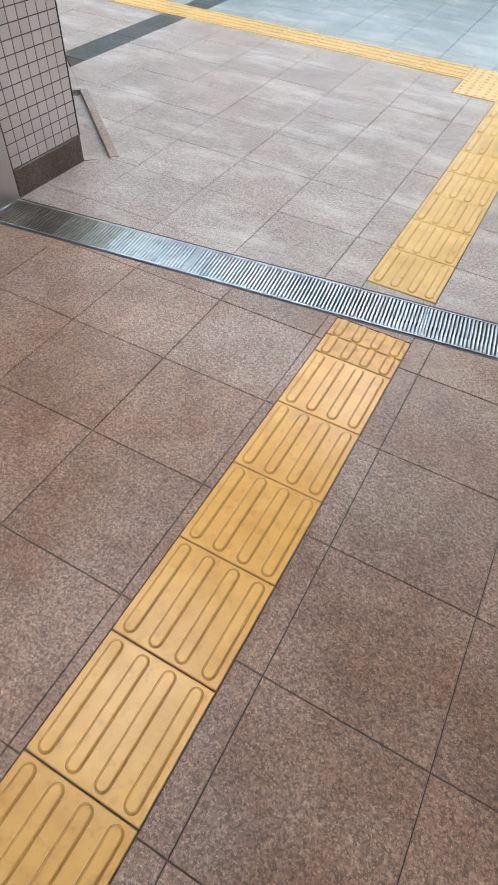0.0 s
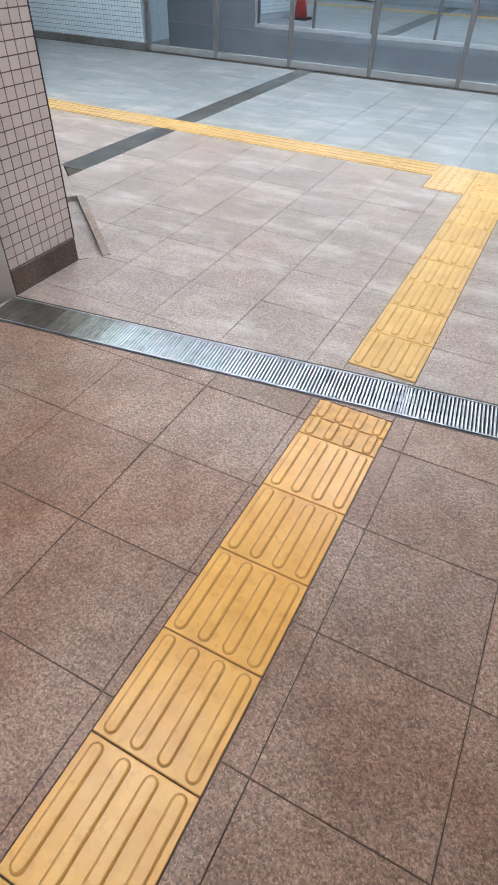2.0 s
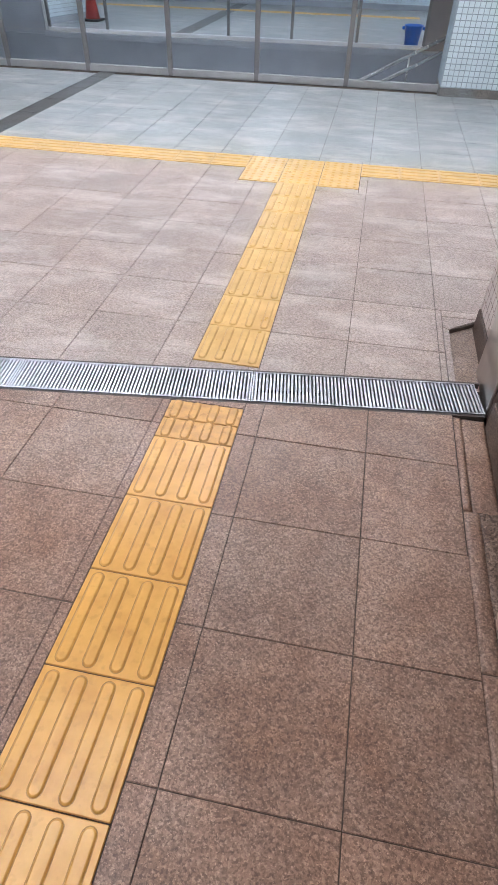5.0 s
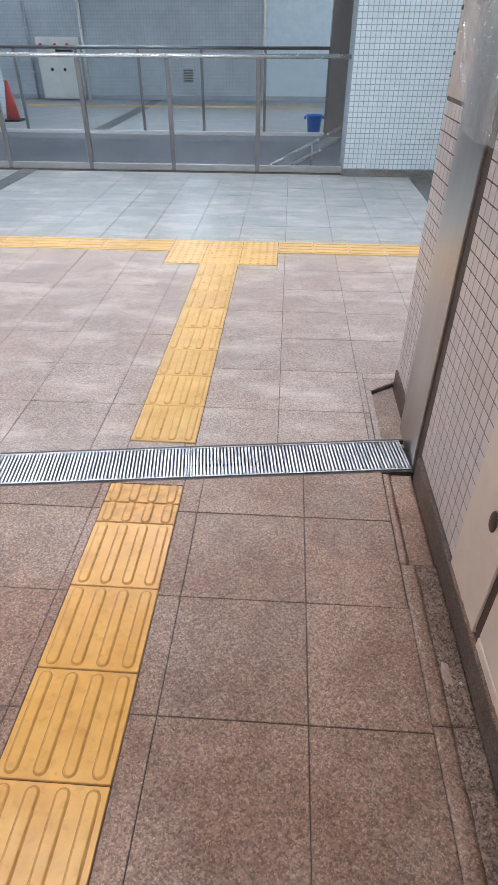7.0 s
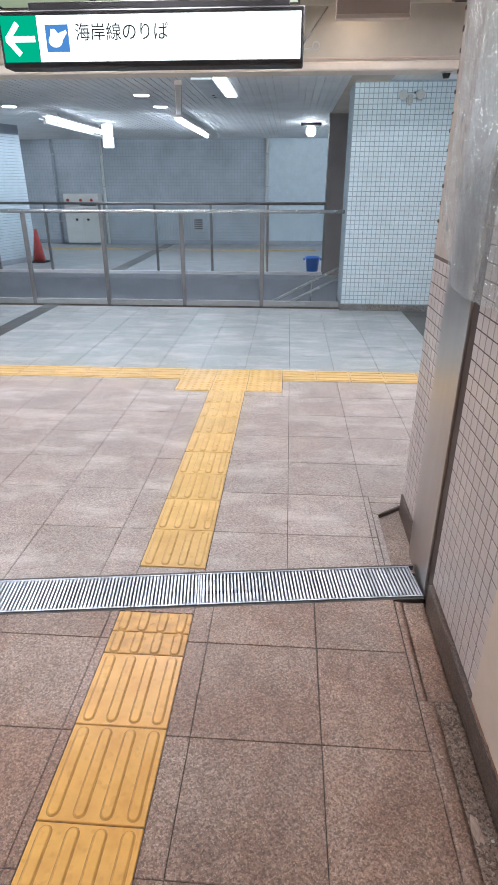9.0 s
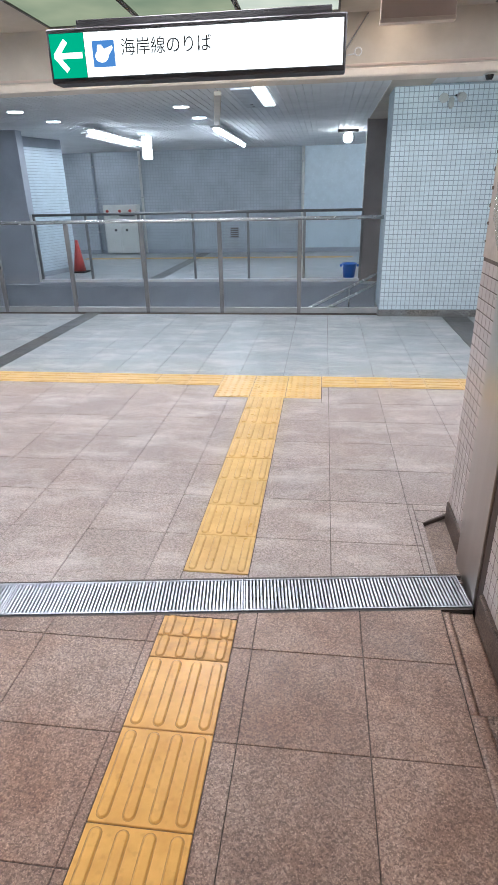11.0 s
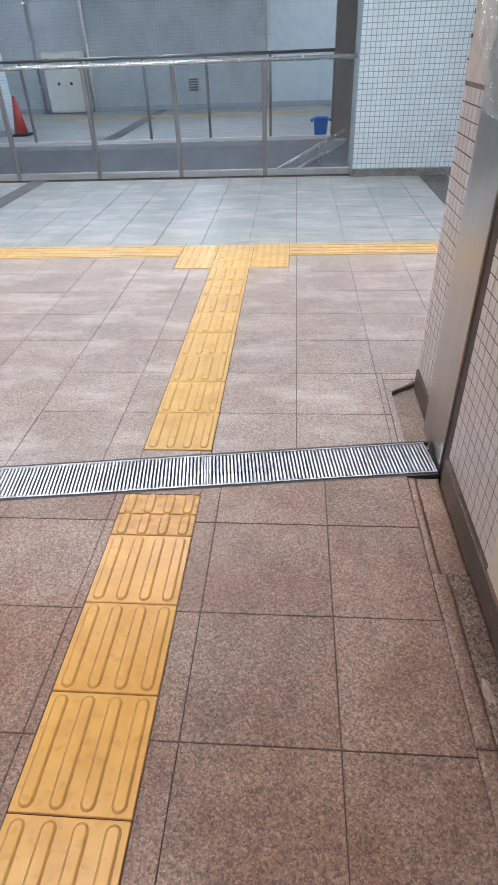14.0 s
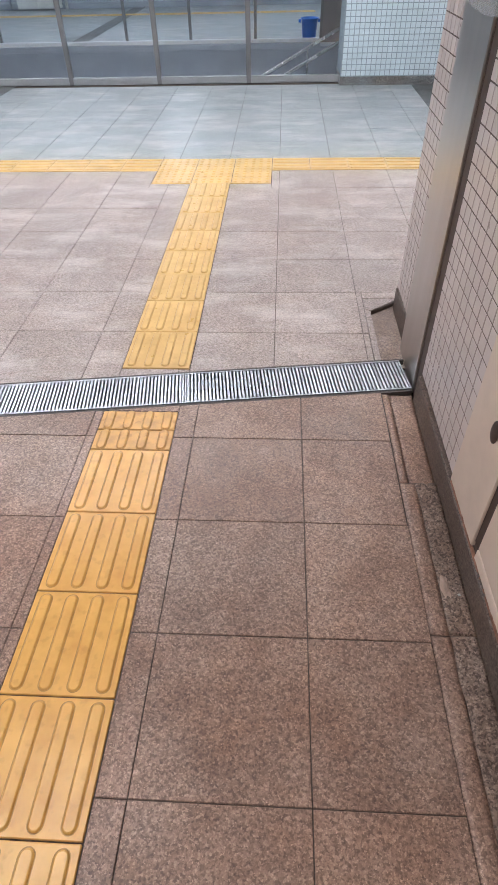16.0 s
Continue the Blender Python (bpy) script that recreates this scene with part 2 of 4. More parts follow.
LUMINOUS_WHITE = uneven_glow("pale_luminous_ceiling", (0.9, 0.98, 0.9), 0.72)
LAMP_COVE = glow("cove_tube_light", (0.8, 0.93, 1.0), 21.0)
LAMP_SPOT = glow("spot_light", (0.9, 0.97, 1.0), 70.0)
# shared by the light trough and the boxes drawn for tube glare
DIM_GLOW = glow("dim_white_glow", (0.86, 0.95, 1.0), 4.0)
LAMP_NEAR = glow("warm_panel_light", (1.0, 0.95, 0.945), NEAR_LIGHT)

m, n, l, b = material("clear_glass", 0.02)
n.clear()
o, gl, tr, mx = (n.new("ShaderNode" + k) for k in ("OutputMaterial", "BsdfGlossy", "BsdfTransparent", "MixShader"))
gl.inputs["Roughness"].default_value = 0.03
tr.inputs[0].default_value = (0.97, 0.985, 0.99, 1)
fr = n.new("ShaderNodeFresnel")
fr.inputs[0].default_value = 1.45
l.new(fr.outputs[0], mx.inputs[0]), l.new(tr.outputs[0], mx.inputs[1]), l.new(gl.outputs[0], mx.inputs[2]), l.new(mx.outputs[0], o.inputs[0])
GLASS = m

m, n, l, b = material("cloudy_plastic_film", 0.2)
n.clear()
o, gl, tr, df, mx, m2 = (n.new("ShaderNode" + k) for k in ("OutputMaterial", "BsdfGlossy", "BsdfTransparent", "BsdfDiffuse", "MixShader", "MixShader"))
gl.inputs["Roughness"].default_value = 0.12
tr.inputs[0].default_value = (0.9, 0.9, 0.9, 1)
df.inputs[0].default_value = (0.7, 0.7, 0.7, 1)
l.new(ramp(n, l, noise_tex(n, l, 7, 4), ((0.35, 0.18), (0.7, 0.42))), mx.inputs[0])
l.new(tr.outputs[0], mx.inputs[1]), l.new(df.outputs[0], mx.inputs[2])
m2.inputs[0].default_value = 0.2
l.new(mx.outputs[0], m2.inputs[1]), l.new(gl.outputs[0], m2.inputs[2]), l.new(m2.outputs[0], o.inputs[0])
k = n.new("ShaderNodeBump")
k.inputs["Strength"].default_value, k.inputs["Distance"].default_value = 1.0, 0.02
l.new(noise_tex(n, l, 26, 3), k.inputs["Height"]), l.new(k.outputs[0], gl.inputs["Normal"])
FILM = m


# ---- building helpers ----
def mesh_of(name, bm, mat, smooth=False):
    me = bpy.data.meshes.new(name)
    bmesh.ops.recalc_face_normals(bm, faces=bm.faces)
    if smooth:
        for f in bm.faces:
            f.smooth = True
    bm.to_mesh(me)
    bm.free()
    me.materials.append(mat)
    return me


def part(name, bm, mat, parent=None, label="", smooth=False):
    ob = new(name, mesh_of(name, bm, mat, smooth) if isinstance(bm, bmesh.types.BMesh) else bm)
    if parent:
        ob.parent = parent
    return tagged(ob, label)


def thing(name, label, category, group="", at=(0, 0, 0), turn=0.0):
    ob = new(name)
    ob.matrix_basis = pose(*at, 0, 0, turn)
    ob.empty_display_size = 0.05
    return tagged(ob, label, category, group)


def box(x0, x1, y0, y1, z0, z1, bevel=0.0, bm=None, seg=1):
    t = bmesh.new()
    bmesh.ops.create_cube(t, size=1)
    for v in t.verts:
        v.co = Vector((x0 + (v.co.x + 0.5) * (x1 - x0), y0 + (v.co.y + 0.5) * (y1 - y0), z0 + (v.co.z + 0.5) * (z1 - z0)))
    if bevel:
        bmesh.ops.bevel(t, geom=t.edges[:], offset=bevel, segments=seg, affect="EDGES")
    return merged(bm, t)


def merged(bm, t):
    if bm is None:
        return t
    me = bpy.data.meshes.new("tmp")
    t.to_mesh(me)
    t.free()
    bm.from_mesh(me)
    bpy.data.meshes.remove(me)
    return bm


def tube(p, q, r, bm=None, seg=14, r2=None):
    p, q = Vector(p), Vector(q)
    t = bmesh.new()
    bmesh.ops.create_cone(t, cap_ends=True, segments=seg, radius1=r, radius2=r if r2 is None else r2, depth=(q - p).length)
    t.transform(Matrix.Translation((p + q) / 2) @ (q - p).to_track_quat("Z", "Y").to_matrix().to_4x4())
    return merged(bm, t)


def prism(pts, z0, z1, chamfer=0.0, bm=None):
    """An upright prism over a convex outline, with a chamfer round its top."""
    t = bmesh.new()
    pts = [Vector((p[0], p[1], 0)) for p in pts]
    c = sum(pts, Vector()) / len(pts)
    rings = [[(p, z0) for p in pts], [(p, z1 - chamfer) for p in pts]]
    if chamfer:
        rings.append([(p + (c - p).normalized() * chamfer * 1.4, z1) for p in pts])
    vs = [[t.verts.new((p.x, p.y, z)) for p, z in r] for r in rings]
    k = len(pts)
    for a, b in zip(vs, vs[1:]):
        for i in range(k):
            t.faces.new((a[i], a[(i + 1) % k], b[(i + 1) % k], b[i]))
    t.faces.new(vs[-1])
    t.faces.new(vs[0][::-1])
    return merged(bm, t)


def clip(pts, a, b, c):
    """The part of a convex outline where a*x + b*y >= c."""
    out = []
    for i, p in enumerate(pts):
        q = pts[(i + 1) % len(pts)]
        dp, dq = a * p[0] + b * p[1] - c, a * q[0] + b * q[1] - c
        if dp >= 0:
            out.append(p)
        if dp * dq < 0:
            s = dp / (dp - dq)
            out.append((p[0] + s * (q[0] - p[0]), p[1] + s * (q[1] - p[1])))
    return out


def area(pts):
    return 0.5 * abs(sum(p[0] * q[1] - q[0] * p[1] for p, q in zip(pts, pts[1:] + pts[:1])))


def minus(r, h):
    """What is left of the rectangle r = (x0, x1, y0, y1) without h, as rectangles."""
    x0, x1, y0, y1 = r
    a0, a1, b0, b1 = max(x0, h[0]), min(x1, h[1]), max(y0, h[2]), min(y1, h[3])
    if a0 >= a1 or b0 >= b1:
        return [r]
    out = [(x0, a0, y0, y1), (a1, x1, y0, y1), (a0, a1, y0, b0), (a0, a1, b1, y1)]
    return [q for q in out if q[1] - q[0] > 0.006 and q[3] - q[2] > 0.006]


def structure(name, bm, mat, label, category):
    return tagged(part(name, bm, mat), label, category, kind="structure")


# ---- plan: the gutter grate crosses the doorway at a slight skew ----
SKEW = 0.1262
NEAR_EDGE, FAR_EDGE = 0.575, 0.785
LEFT, RIGHT = -1.95, 0.95
HALL_TOP, PASSAGE_TOP, FAR_TOP = 3.06, 2.6, 2.66


def grate_y(x, edge):
    return edge + SKEW * x


# floor base and grout beds
base = bmesh.new()
box(-10, 10, -5, 6.8, -0.35, -0.04, 0, base)
box(-10, 10, 9.5, 16.2, -0.35, -0.04, 0, base)
structure("ground", base, GROUT, "dark mortar bed under the granite station floor", "floor base")
near_bed = prism([(LEFT - 0.05, -4.5), (0.815, -4.5), (0.815, grate_y(0.815, NEAR_EDGE) - 0.01), (LEFT - 0.05, grate_y(LEFT - 0.05, NEAR_EDGE) - 0.01)], -0.06, -0.004)
floor_near = structure("floor_1", near_bed, GROUT, "speckled brown granite floor tiles with dark joints", "floor")
bed = prism([(LEFT - 0.02, grate_y(LEFT, FAR_EDGE) + 0.01), (0.812, grate_y(0.812, FAR_EDGE) + 0.01), (0.812, 1.326), (-1.86, 1.126), (LEFT - 0.02, 1.02)], -0.06, -0.004)
prism([(-1.86, 1.126), (0.842, 1.326), (0.97, 1.42), (0.97, 2.55), (-3.46, 2.55)], -0.06, -0.004, 0, bed)
prism([(0.97, 1.42), (10, 1.42), (10, 2.55), (0.97, 2.55)], -0.06, -0.004, 0, bed)
prism([(-10, 2.55), (10, 2.55), (10, 6.8), (-10, 6.8)], -0.06, -0.004, 0, bed)
floor_hall = structure("floor_2", bed, GROUT, "pale pinkish granite concourse floor tiles with thin joints", "floor")
floor_back = structure("floor_3", box(-10, 10, 9.6, 16.2, -0.06, 0.0), COOL_LIT_GRANITE, "pale granite floor beyond the stairwell", "floor")

# ---- walls, ceilings ----
core = box(0.9545, 1.5, -4.5, 0.66, -0.1, 3.3)
box(0.972, 1.5, 0.66, 1.397, -0.1, 3.3, 0, core)
structure("wall_right", core, JOINT, "doorway wall in pale pink mosaic tile, partly stripped", "wall")
structure("wall_left", box(-2.6, -1.953, -4.5, 1.018, -0.1, 3.3), JOINT, "doorway wall in pale pink mosaic tile", "wall")
structure("wall_splay", prism([(-1.965, 1.018), (-1.965, 1.02), (-3.55, 2.42), (-3.55, 1.018)], -0.1, 3.3), BLUE_JOINT, "splayed concourse wall beside the doorway", "wall")
structure("wall_hall_left", box(-10, -3.55, 2.2, 2.42, -0.1, 3.3), BACK_WALL, "plain pale concourse wall", "wall")
structure("wall_hall_right", box(1.5, 10, 1.2, 1.395, -0.1, 3.3), BACK_WALL, "plain pale concourse wall", "wall")
structure("wall_west", box(-10.2, -10, -5, 16.2, -3, 3.3), BACK_WALL, "plain pale end wall", "wall")
structure("wall_east", box(10, 10.2, -5, 16.2, -3, 3.3), BACK_WALL, "plain pale end wall", "wall")
structure("wall_south", box(-2.6, 1.5, -4.7, -4.5, -0.1, 3.3), PLASTER, "plain wall at the passage end", "wall")
structure("wall_north", box(-10, 10, 15.6, 15.8, -0.1, 2.8), REAR_TILE, "grey-blue rear wall of the station hall", "wall")
structure("baseboard_north", box(-10, 10, 15.57, 15.6, 0, 0.11, 0.004), GREY_PANEL, "grey skirting along the rear wall", "skirting")
structure("ceiling_passage", box(-2.6, 1.5, -4.5, 1.395, PASSAGE_TOP, PASSAGE_TOP + 0.1), PLASTER, "cream passage ceiling", "ceiling")
structure("ceiling_hall", box(-10, 10, 1.2, 5.2, HALL_TOP, HALL_TOP + 0.12), PLASTER, "cream concourse ceiling", "ceiling")
strips = bmesh.new()
for i in range(200):
    box(-10 + i * 0.1, -10 + i * 0.1 + 0.094, 5.46, 9.8, FAR_TOP, FAR_TOP + 0.02, 0, strips)
    box(-10 + i * 0.1, -10 + i * 0.1 + 0.094, 9.82, 15.6, FAR_TOP, FAR_TOP + 0.02, 0, strips)
box(-10, 10, 5.43, 15.8, FAR_TOP + 0.03, FAR_TOP + 0.15, 0, strips)
structure("ceiling_far", strips, CEILING, "white metal strip ceiling with dark grooves", "ceiling")
structure("bulkhead", box(-10, 10, 5.2, 5.42, 2.6, HALL_TOP + 0.12), PLASTER, "cream bulkhead where the ceiling drops", "bulkhead")
structure("trim", box(-10, 10, 5.17, 5.45, 2.545, 2.62, 0.012), CREAM, "pale cream moulding along the bulkhead", "trim")

# brown strip that draws the shadow line over the moulding
structure("trim_line", box(-10, 10, 5.185, 5.2, 2.635, 2.655, 0.003), BROWN_BOARD, "thin brown strip drawn as the shadow line above the moulding", "trim")

# stairwell
well = box(-10, 10, 9.45, 9.6, -2.6, 0.0)
structure("wall_stairwell", well, GREY_PANEL, "dark grey stairwell wall", "wall")
structure("wall_stairwell_near", box(-10, 10, 6.8, 6.9, -2.6, -0.04), GREY_PANEL, "dark grey stairwell wall", "wall")
structure("floor_stairwell", box(-10, 10, 6.8, 9.6, -2.8, -2.6), GROUT, "dark stairwell floor", "floor")
structure("wall_grey", box(-10, -5.2, 9.5, 9.72, -0.04, FAR_TOP), GREY_PANEL, "dark grey panelled wall beside the stairwell", "wall")
bronze = box(0.965, 1.6, 9.8, 10.05, -2.6, FAR_TOP)
box(1.45, 1.6, 7.2, 9.8, -2.6, FAR_TOP, 0, bronze)
structure("wall_bronze", bronze, WALL_BRONZE, "dark bronze clad wall end", "wall")
structure("ceiling_strip", box(0.985, 1.45, 5.46, 9.8, FAR_TOP - 0.012, FAR_TOP - 0.002), PLASTER, "plain grey-cream ceiling strip beside the column", "ceiling")

# ---- lamps that the place has, and a tube's glare ----
def batten(name, x, y0, y1, z, mat, label, w=0.11):
    t = thing(name, label, "ceiling light", "ceiling battens", (x, (y0 + y1) / 2, z))
    h = (y1 - y0) / 2
    part("housing", box(-0.085, 0.085, -h - 0.04, h + 0.04, -0.085, -0.06, 0.006), WHITE, t)
    part("tube_lamp", tube((0, -h, -0.112), (0, h, -0.112), 0.027), mat, t, "unlit tube" if mat is WHITE else "glowing white tube")
    for y in (-h * 0.7, h * 0.7):
        part("stem", tube((0, y, -0.07), (0, y, 0), 0.012), WHITE, t)
    return t


def panel_light(x0, x1, y0, y1, z, mat, label="dim greenish-white luminous ceiling panel in a dark frame", group="luminous ceiling"):
    t = thing("ceiling_panel_light", label, "ceiling light", group, ((x0 + x1) / 2, (y0 + y1) / 2, z))
    a, b = (x1 - x0) / 2, (y1 - y0) / 2
    part("diffuser", box(-a + 0.02, a - 0.02, -b + 0.02, b - 0.02, -0.012, -0.002), mat, t)
    fr = bmesh.new()
    for q in ((-a, -a + 0.02, -b, b), (a - 0.02, a, -b, b), (-a + 0.02, a - 0.02, -b, -b + 0.02), (-a + 0.02, a - 0.02, b - 0.02, b)):
        box(*q, -0.025, 0, 0, fr)
    part("frame", fr, BRONZE, t)


for a, b, mat in ((-2.39, -1.46, LUMINOUS), (-1.455, -0.525, LUMINOUS), (-0.52, 0.375, LUMINOUS_WHITE)):
    panel_light(a, b, 3.62, 5.05, HALL_TOP - 0.001, mat)
for i in range(6):
    panel_light(-5.6 + i * 1.5, -4.6 + i * 1.5, 2.85, 3.55, HALL_TOP - 0.001, LAMP_HALL, "glowing white panel light in the concourse ceiling", "concourse panel lights")
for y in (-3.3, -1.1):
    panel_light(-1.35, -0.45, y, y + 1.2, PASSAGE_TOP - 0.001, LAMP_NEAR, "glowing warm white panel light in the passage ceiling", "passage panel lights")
batten("batten_light", -1.6, 9.5, 13.2, FAR_TOP, LAMP_COOL, "glowing white tube batten on the strip ceiling")
batten("batten_light", -3.67, 9.1, 12.4, FAR_TOP, LAMP_COOL, "glowing white tube batten on the strip ceiling")
batten("batten_light", -3.98, 9.75, 12.9, FAR_TOP, WHITE, "unlit white tube batten on the strip ceiling")


def downlight(x, y):
    t = thing("downlight", "round recessed glowing white downlight", "ceiling light", "downlights", (x, y, FAR_TOP))
    bm = bmesh.new()
    bmesh.ops.create_cone(bm, cap_ends=False, segments=28, radius1=0.12, radius2=0.1, depth=0.012)
    part("rim", bm, WHITE, t)
    part("lens", tube((0, 0, -0.008), (0, 0, 0.004), 0.1, seg=28), LAMP_COOL, t)


for x, y in ((-1.72, 7.55), (-1.73, 8.82), (-4.06, 7.38), (-4.06, 8.6), (-6.4, 7.4), (-6.4, 8.6), (3.2, 7.5), (3.2, 8.8)):
    downlight(x, y)
for x in (-7.0, 3.2, 5.4):
    batten("batten_light", x, 10.5, 14.5, FAR_TOP, LAMP_COOL, "glowing white tube batten on the strip ceiling")

for x in (-6.6, -4.6, -2.6, -0.6, 1.4, 3.4, 5.4):
    t = thing("batten_light", "long cool white tube batten behind the bulkhead", "ceiling light", "bulkhead battens", (x, 5.56, FAR_TOP))
    part("housing", box(-0.64, 0.64, -0.04, 0.04, -0.008, 0), WHITE, t)
    part("tube_lamp", tube((-0.6, 0, -0.03), (0.6, 0, -0.03), 0.02), LAMP_COVE, t, "glowing white tube")

t = thing("troffer_light", "open recessed metal light trough in the strip ceiling", "ceiling light", "", (-0.67, 7.1, FAR_TOP))
part("trough", box(-0.16, 0.09, -0.9, 0.62, -0.03, 0, 0.006), ALUMINIUM, t)
part("diffuser", box(0.095, 0.24, -0.88, 0.6, -0.02, -0.002, 0.004), DIM_GLOW, t, "glowing strip")
for y in (0.3, 0.5):
    part("screw_hole", tube((-0.05, y, -0.034), (-0.05, y, -0.03), 0.02), BLACK, t)
t = thing("ceiling_duct", "narrow cream cable duct fixed along the ceiling", "cable duct", "", (-1.33, 8.2, FAR_TOP), 10.2)
part("cover", box(-0.045, 0.045, -1.85, 1.85, -0.05, 0, 0.008), CREAM, t)
# two glowing boxes stand in for the reflected glare of a tube
t = thing("tube_glare", "small glowing double box drawn for a tube's reflected glare", "light box", "", (-3.25, 11.0, 2.31))
for z in (0.0, 0.21):
    part("glare_box", box(-0.085, 0.085, -0.08, 0.08, z - 0.1, z + 0.095, 0.012), DIM_GLOW, t)
part("stem", tube((0, 0, 0.3), (0, 0, 0.35), 0.02), WHITE, t)
t = thing("spot_lamp", "glowing floodlight on a dark bracket under the ceiling", "floodlight", "", (0.7, 11.5, FAR_TOP))
part("bracket", box(-0.2, 0.2, -0.06, 0.06, -0.05, 0, 0.006), BLACK, t)
part("lamp_head", box(-0.085, 0.085, -0.06, 0.06, -0.23, -0.07, 0.03, seg=3), LAMP_SPOT, t)

t = thing("ceiling_vent", "dark louvred vent in the concourse ceiling", "vent", "", (2.05, 4.85, HALL_TOP))
part("frame", box(-0.32, 0.32, -0.27, 0.27, -0.012, 0, 0.004), BRONZE, t)
for i in range(12):
    part("slat", box(-0.3, 0.3, -0.25 + 0.042 * i, -0.225 + 0.042 * i, -0.024, -0.013), BLACK, t)

# ---- the floor grate ----
bar_len = (FAR_EDGE - NEAR_EDGE) * math.cos(math.atan(SKEW)) - 0.024
bar_mesh = mesh_of("bar", box(-0.0048, 0.0048, -bar_len / 2, bar_len / 2, -0.022, 0.0, 0.0007), GRATE)
darker_bars = []
for mat in DARKER_GRATE:
    darker_bars.append(bar_mesh.copy())
    darker_bars[-1].materials[0] = mat
turn = math.degrees(math.atan(SKEW))
for gi, (xa, xb) in enumerate(((LEFT + 0.005, -0.9845), (-0.983, 0.0005), (0.002, 0.93))):
    xm = (xa + xb) / 2
    L = (xb - xa) / math.cos(math.atan(SKEW))
    g = thing("floor_grate", "galvanised steel drain grate with close cross bars", "drain grate", "drain grates", (xm, grate_y(xm, (NEAR_EDGE + FAR_EDGE) / 2), 0.002), turn)
    for s in (-1, 1):
        yy = s * (bar_len / 2 + 0.005)
        part("frame_bar", box(-L / 2, L / 2, yy - 0.004, yy + 0.004, -0.034, 0.001, 0.001), GRATE, g)
    for s in (-1, 1):
        part("end_bar", box(s * (L / 2 - 0.0045) - 0.004, s * (L / 2 - 0.0045) + 0.004, -bar_len / 2, bar_len / 2, -0.034, 0.0005, 0.001), GRATE, g)
    part("under_rod", box(-L / 2, L / 2, -0.004, 0.004, -0.03, -0.014), DARK_STEEL, g)
    k = int((L - 0.02) / 0.0148)
    for i in range(k):
        # the leftmost grate's bars start darkest and lighten in three steps
        ob = part("bar", darker_bars[max(i - 12, 0) // 9] if gi == 0 and i < 39 else bar_mesh, None, g)
        ob.location = (-L / 2 + 0.016 + i * (L - 0.032) / (k - 1), 0, 0)
pa = [(LEFT - 0.03, grate_y(LEFT - 0.03, NEAR_EDGE) - 0.01), (RIGHT, grate_y(RIGHT, NEAR_EDGE) - 0.01), (RIGHT, grate_y(RIGHT, FAR_EDGE) + 0.01), (LEFT - 0.03, grate_y(LEFT - 0.03, FAR_EDGE) + 0.01)]
structure("drain_channel", prism(pa, -0.06, -0.037), CHANNEL, "dark drain channel under the grate", "drain channel")
for e, s, nm in ((NEAR_EDGE, -1, "near"), (FAR_EDGE, 1, "far")):
    q = [(LEFT, grate_y(LEFT, e)), (0.94, grate_y(0.94, e)), (0.94, grate_y(0.94, e) + s * 0.011), (LEFT, grate_y(LEFT, e) + s * 0.011)]
    structure("edge_angle", prism(q, -0.04, -0.001), DARK_STEEL, "dark steel angle edging the drain grate", "edging")

# ---- doorway jambs ----
tile_cache = {}


def mosaic(parent, origin, ax, cols, rows, pw, ph, gap, depth, mat, keep=None, limit=300):
    """Small square wall tiles on a wall: ax is the wall's direction, its normal is ax turned right; the nearest are parts, the rest one mesh."""
    ax = Vector(ax)
    nr = Vector((ax.y, -ax.x, 0))
    key = (pw, ph, tuple(ax), mat.name)
    if key not in tile_cache:
        bm = bmesh.new()
        c = 0.0012
        A = [(-pw / 2 + gap / 2, -ph / 2 + gap / 2), (pw / 2 - gap / 2, -ph / 2 + gap / 2), (pw / 2 - gap / 2, ph / 2 - gap / 2), (-pw / 2 + gap / 2, ph / 2 - gap / 2)]
        r = []
        for d, k in ((0, 0), (depth - c, 0), (depth, c)):
            r.append([bm.verts.new(ax * (u - math.copysign(k, u)) + Vector((0, 0, w - math.copysign(k, w))) + nr * d) for u, w in A])
        for p, q in zip(r, r[1:]):
            for i in range(4):
                bm.faces.new((p[i], p[(i + 1) % 4], q[(i + 1) % 4], q[i]))
        bm.faces.new(r[-1])
        tile_cache[key] = mesh_of("tile", bm, mat)
    me = tile_cache[key]
    rest, count = [], 0
    for j in range(rows):
        for i in range(cols):
            p = Vector(origin) + ax * (i + 0.5) * pw + Vector((0, 0, (j + 0.5) * ph))
            if keep and not keep(p):
                continue
            if count < limit:
                ob = part("tile", me, None, parent)
                ob.matrix_basis = Matrix.Translation(p) @ pose(0, 0, 0, random.uniform(-0.25, 0.25), random.uniform(-0.25, 0.25), random.uniform(-0.25, 0.25))
                count += 1
            else:
                rest.append(p)
    if rest:
        co = np.empty(len(me.vertices) * 3)
        me.vertices.foreach_get("co", co)
        co = co.reshape(-1, 3)
        vs = np.concatenate([co + np.array(p) for p in rest])
        fs = [tuple(v + k * len(co) for v in f.vertices) for k in range(len(rest)) for f in me.polygons]
        big = bpy.data.meshes.new("mosaic_tiles")
        big.from_pydata(vs.tolist(), [], fs)
        big.materials.append(mat)
        tagged(part("mosaic_tiles", big, None, parent), kind="stuff")


right_wall = bpy.data.objects["wall_right"]
left_wall = bpy.data.objects["wall_left"]


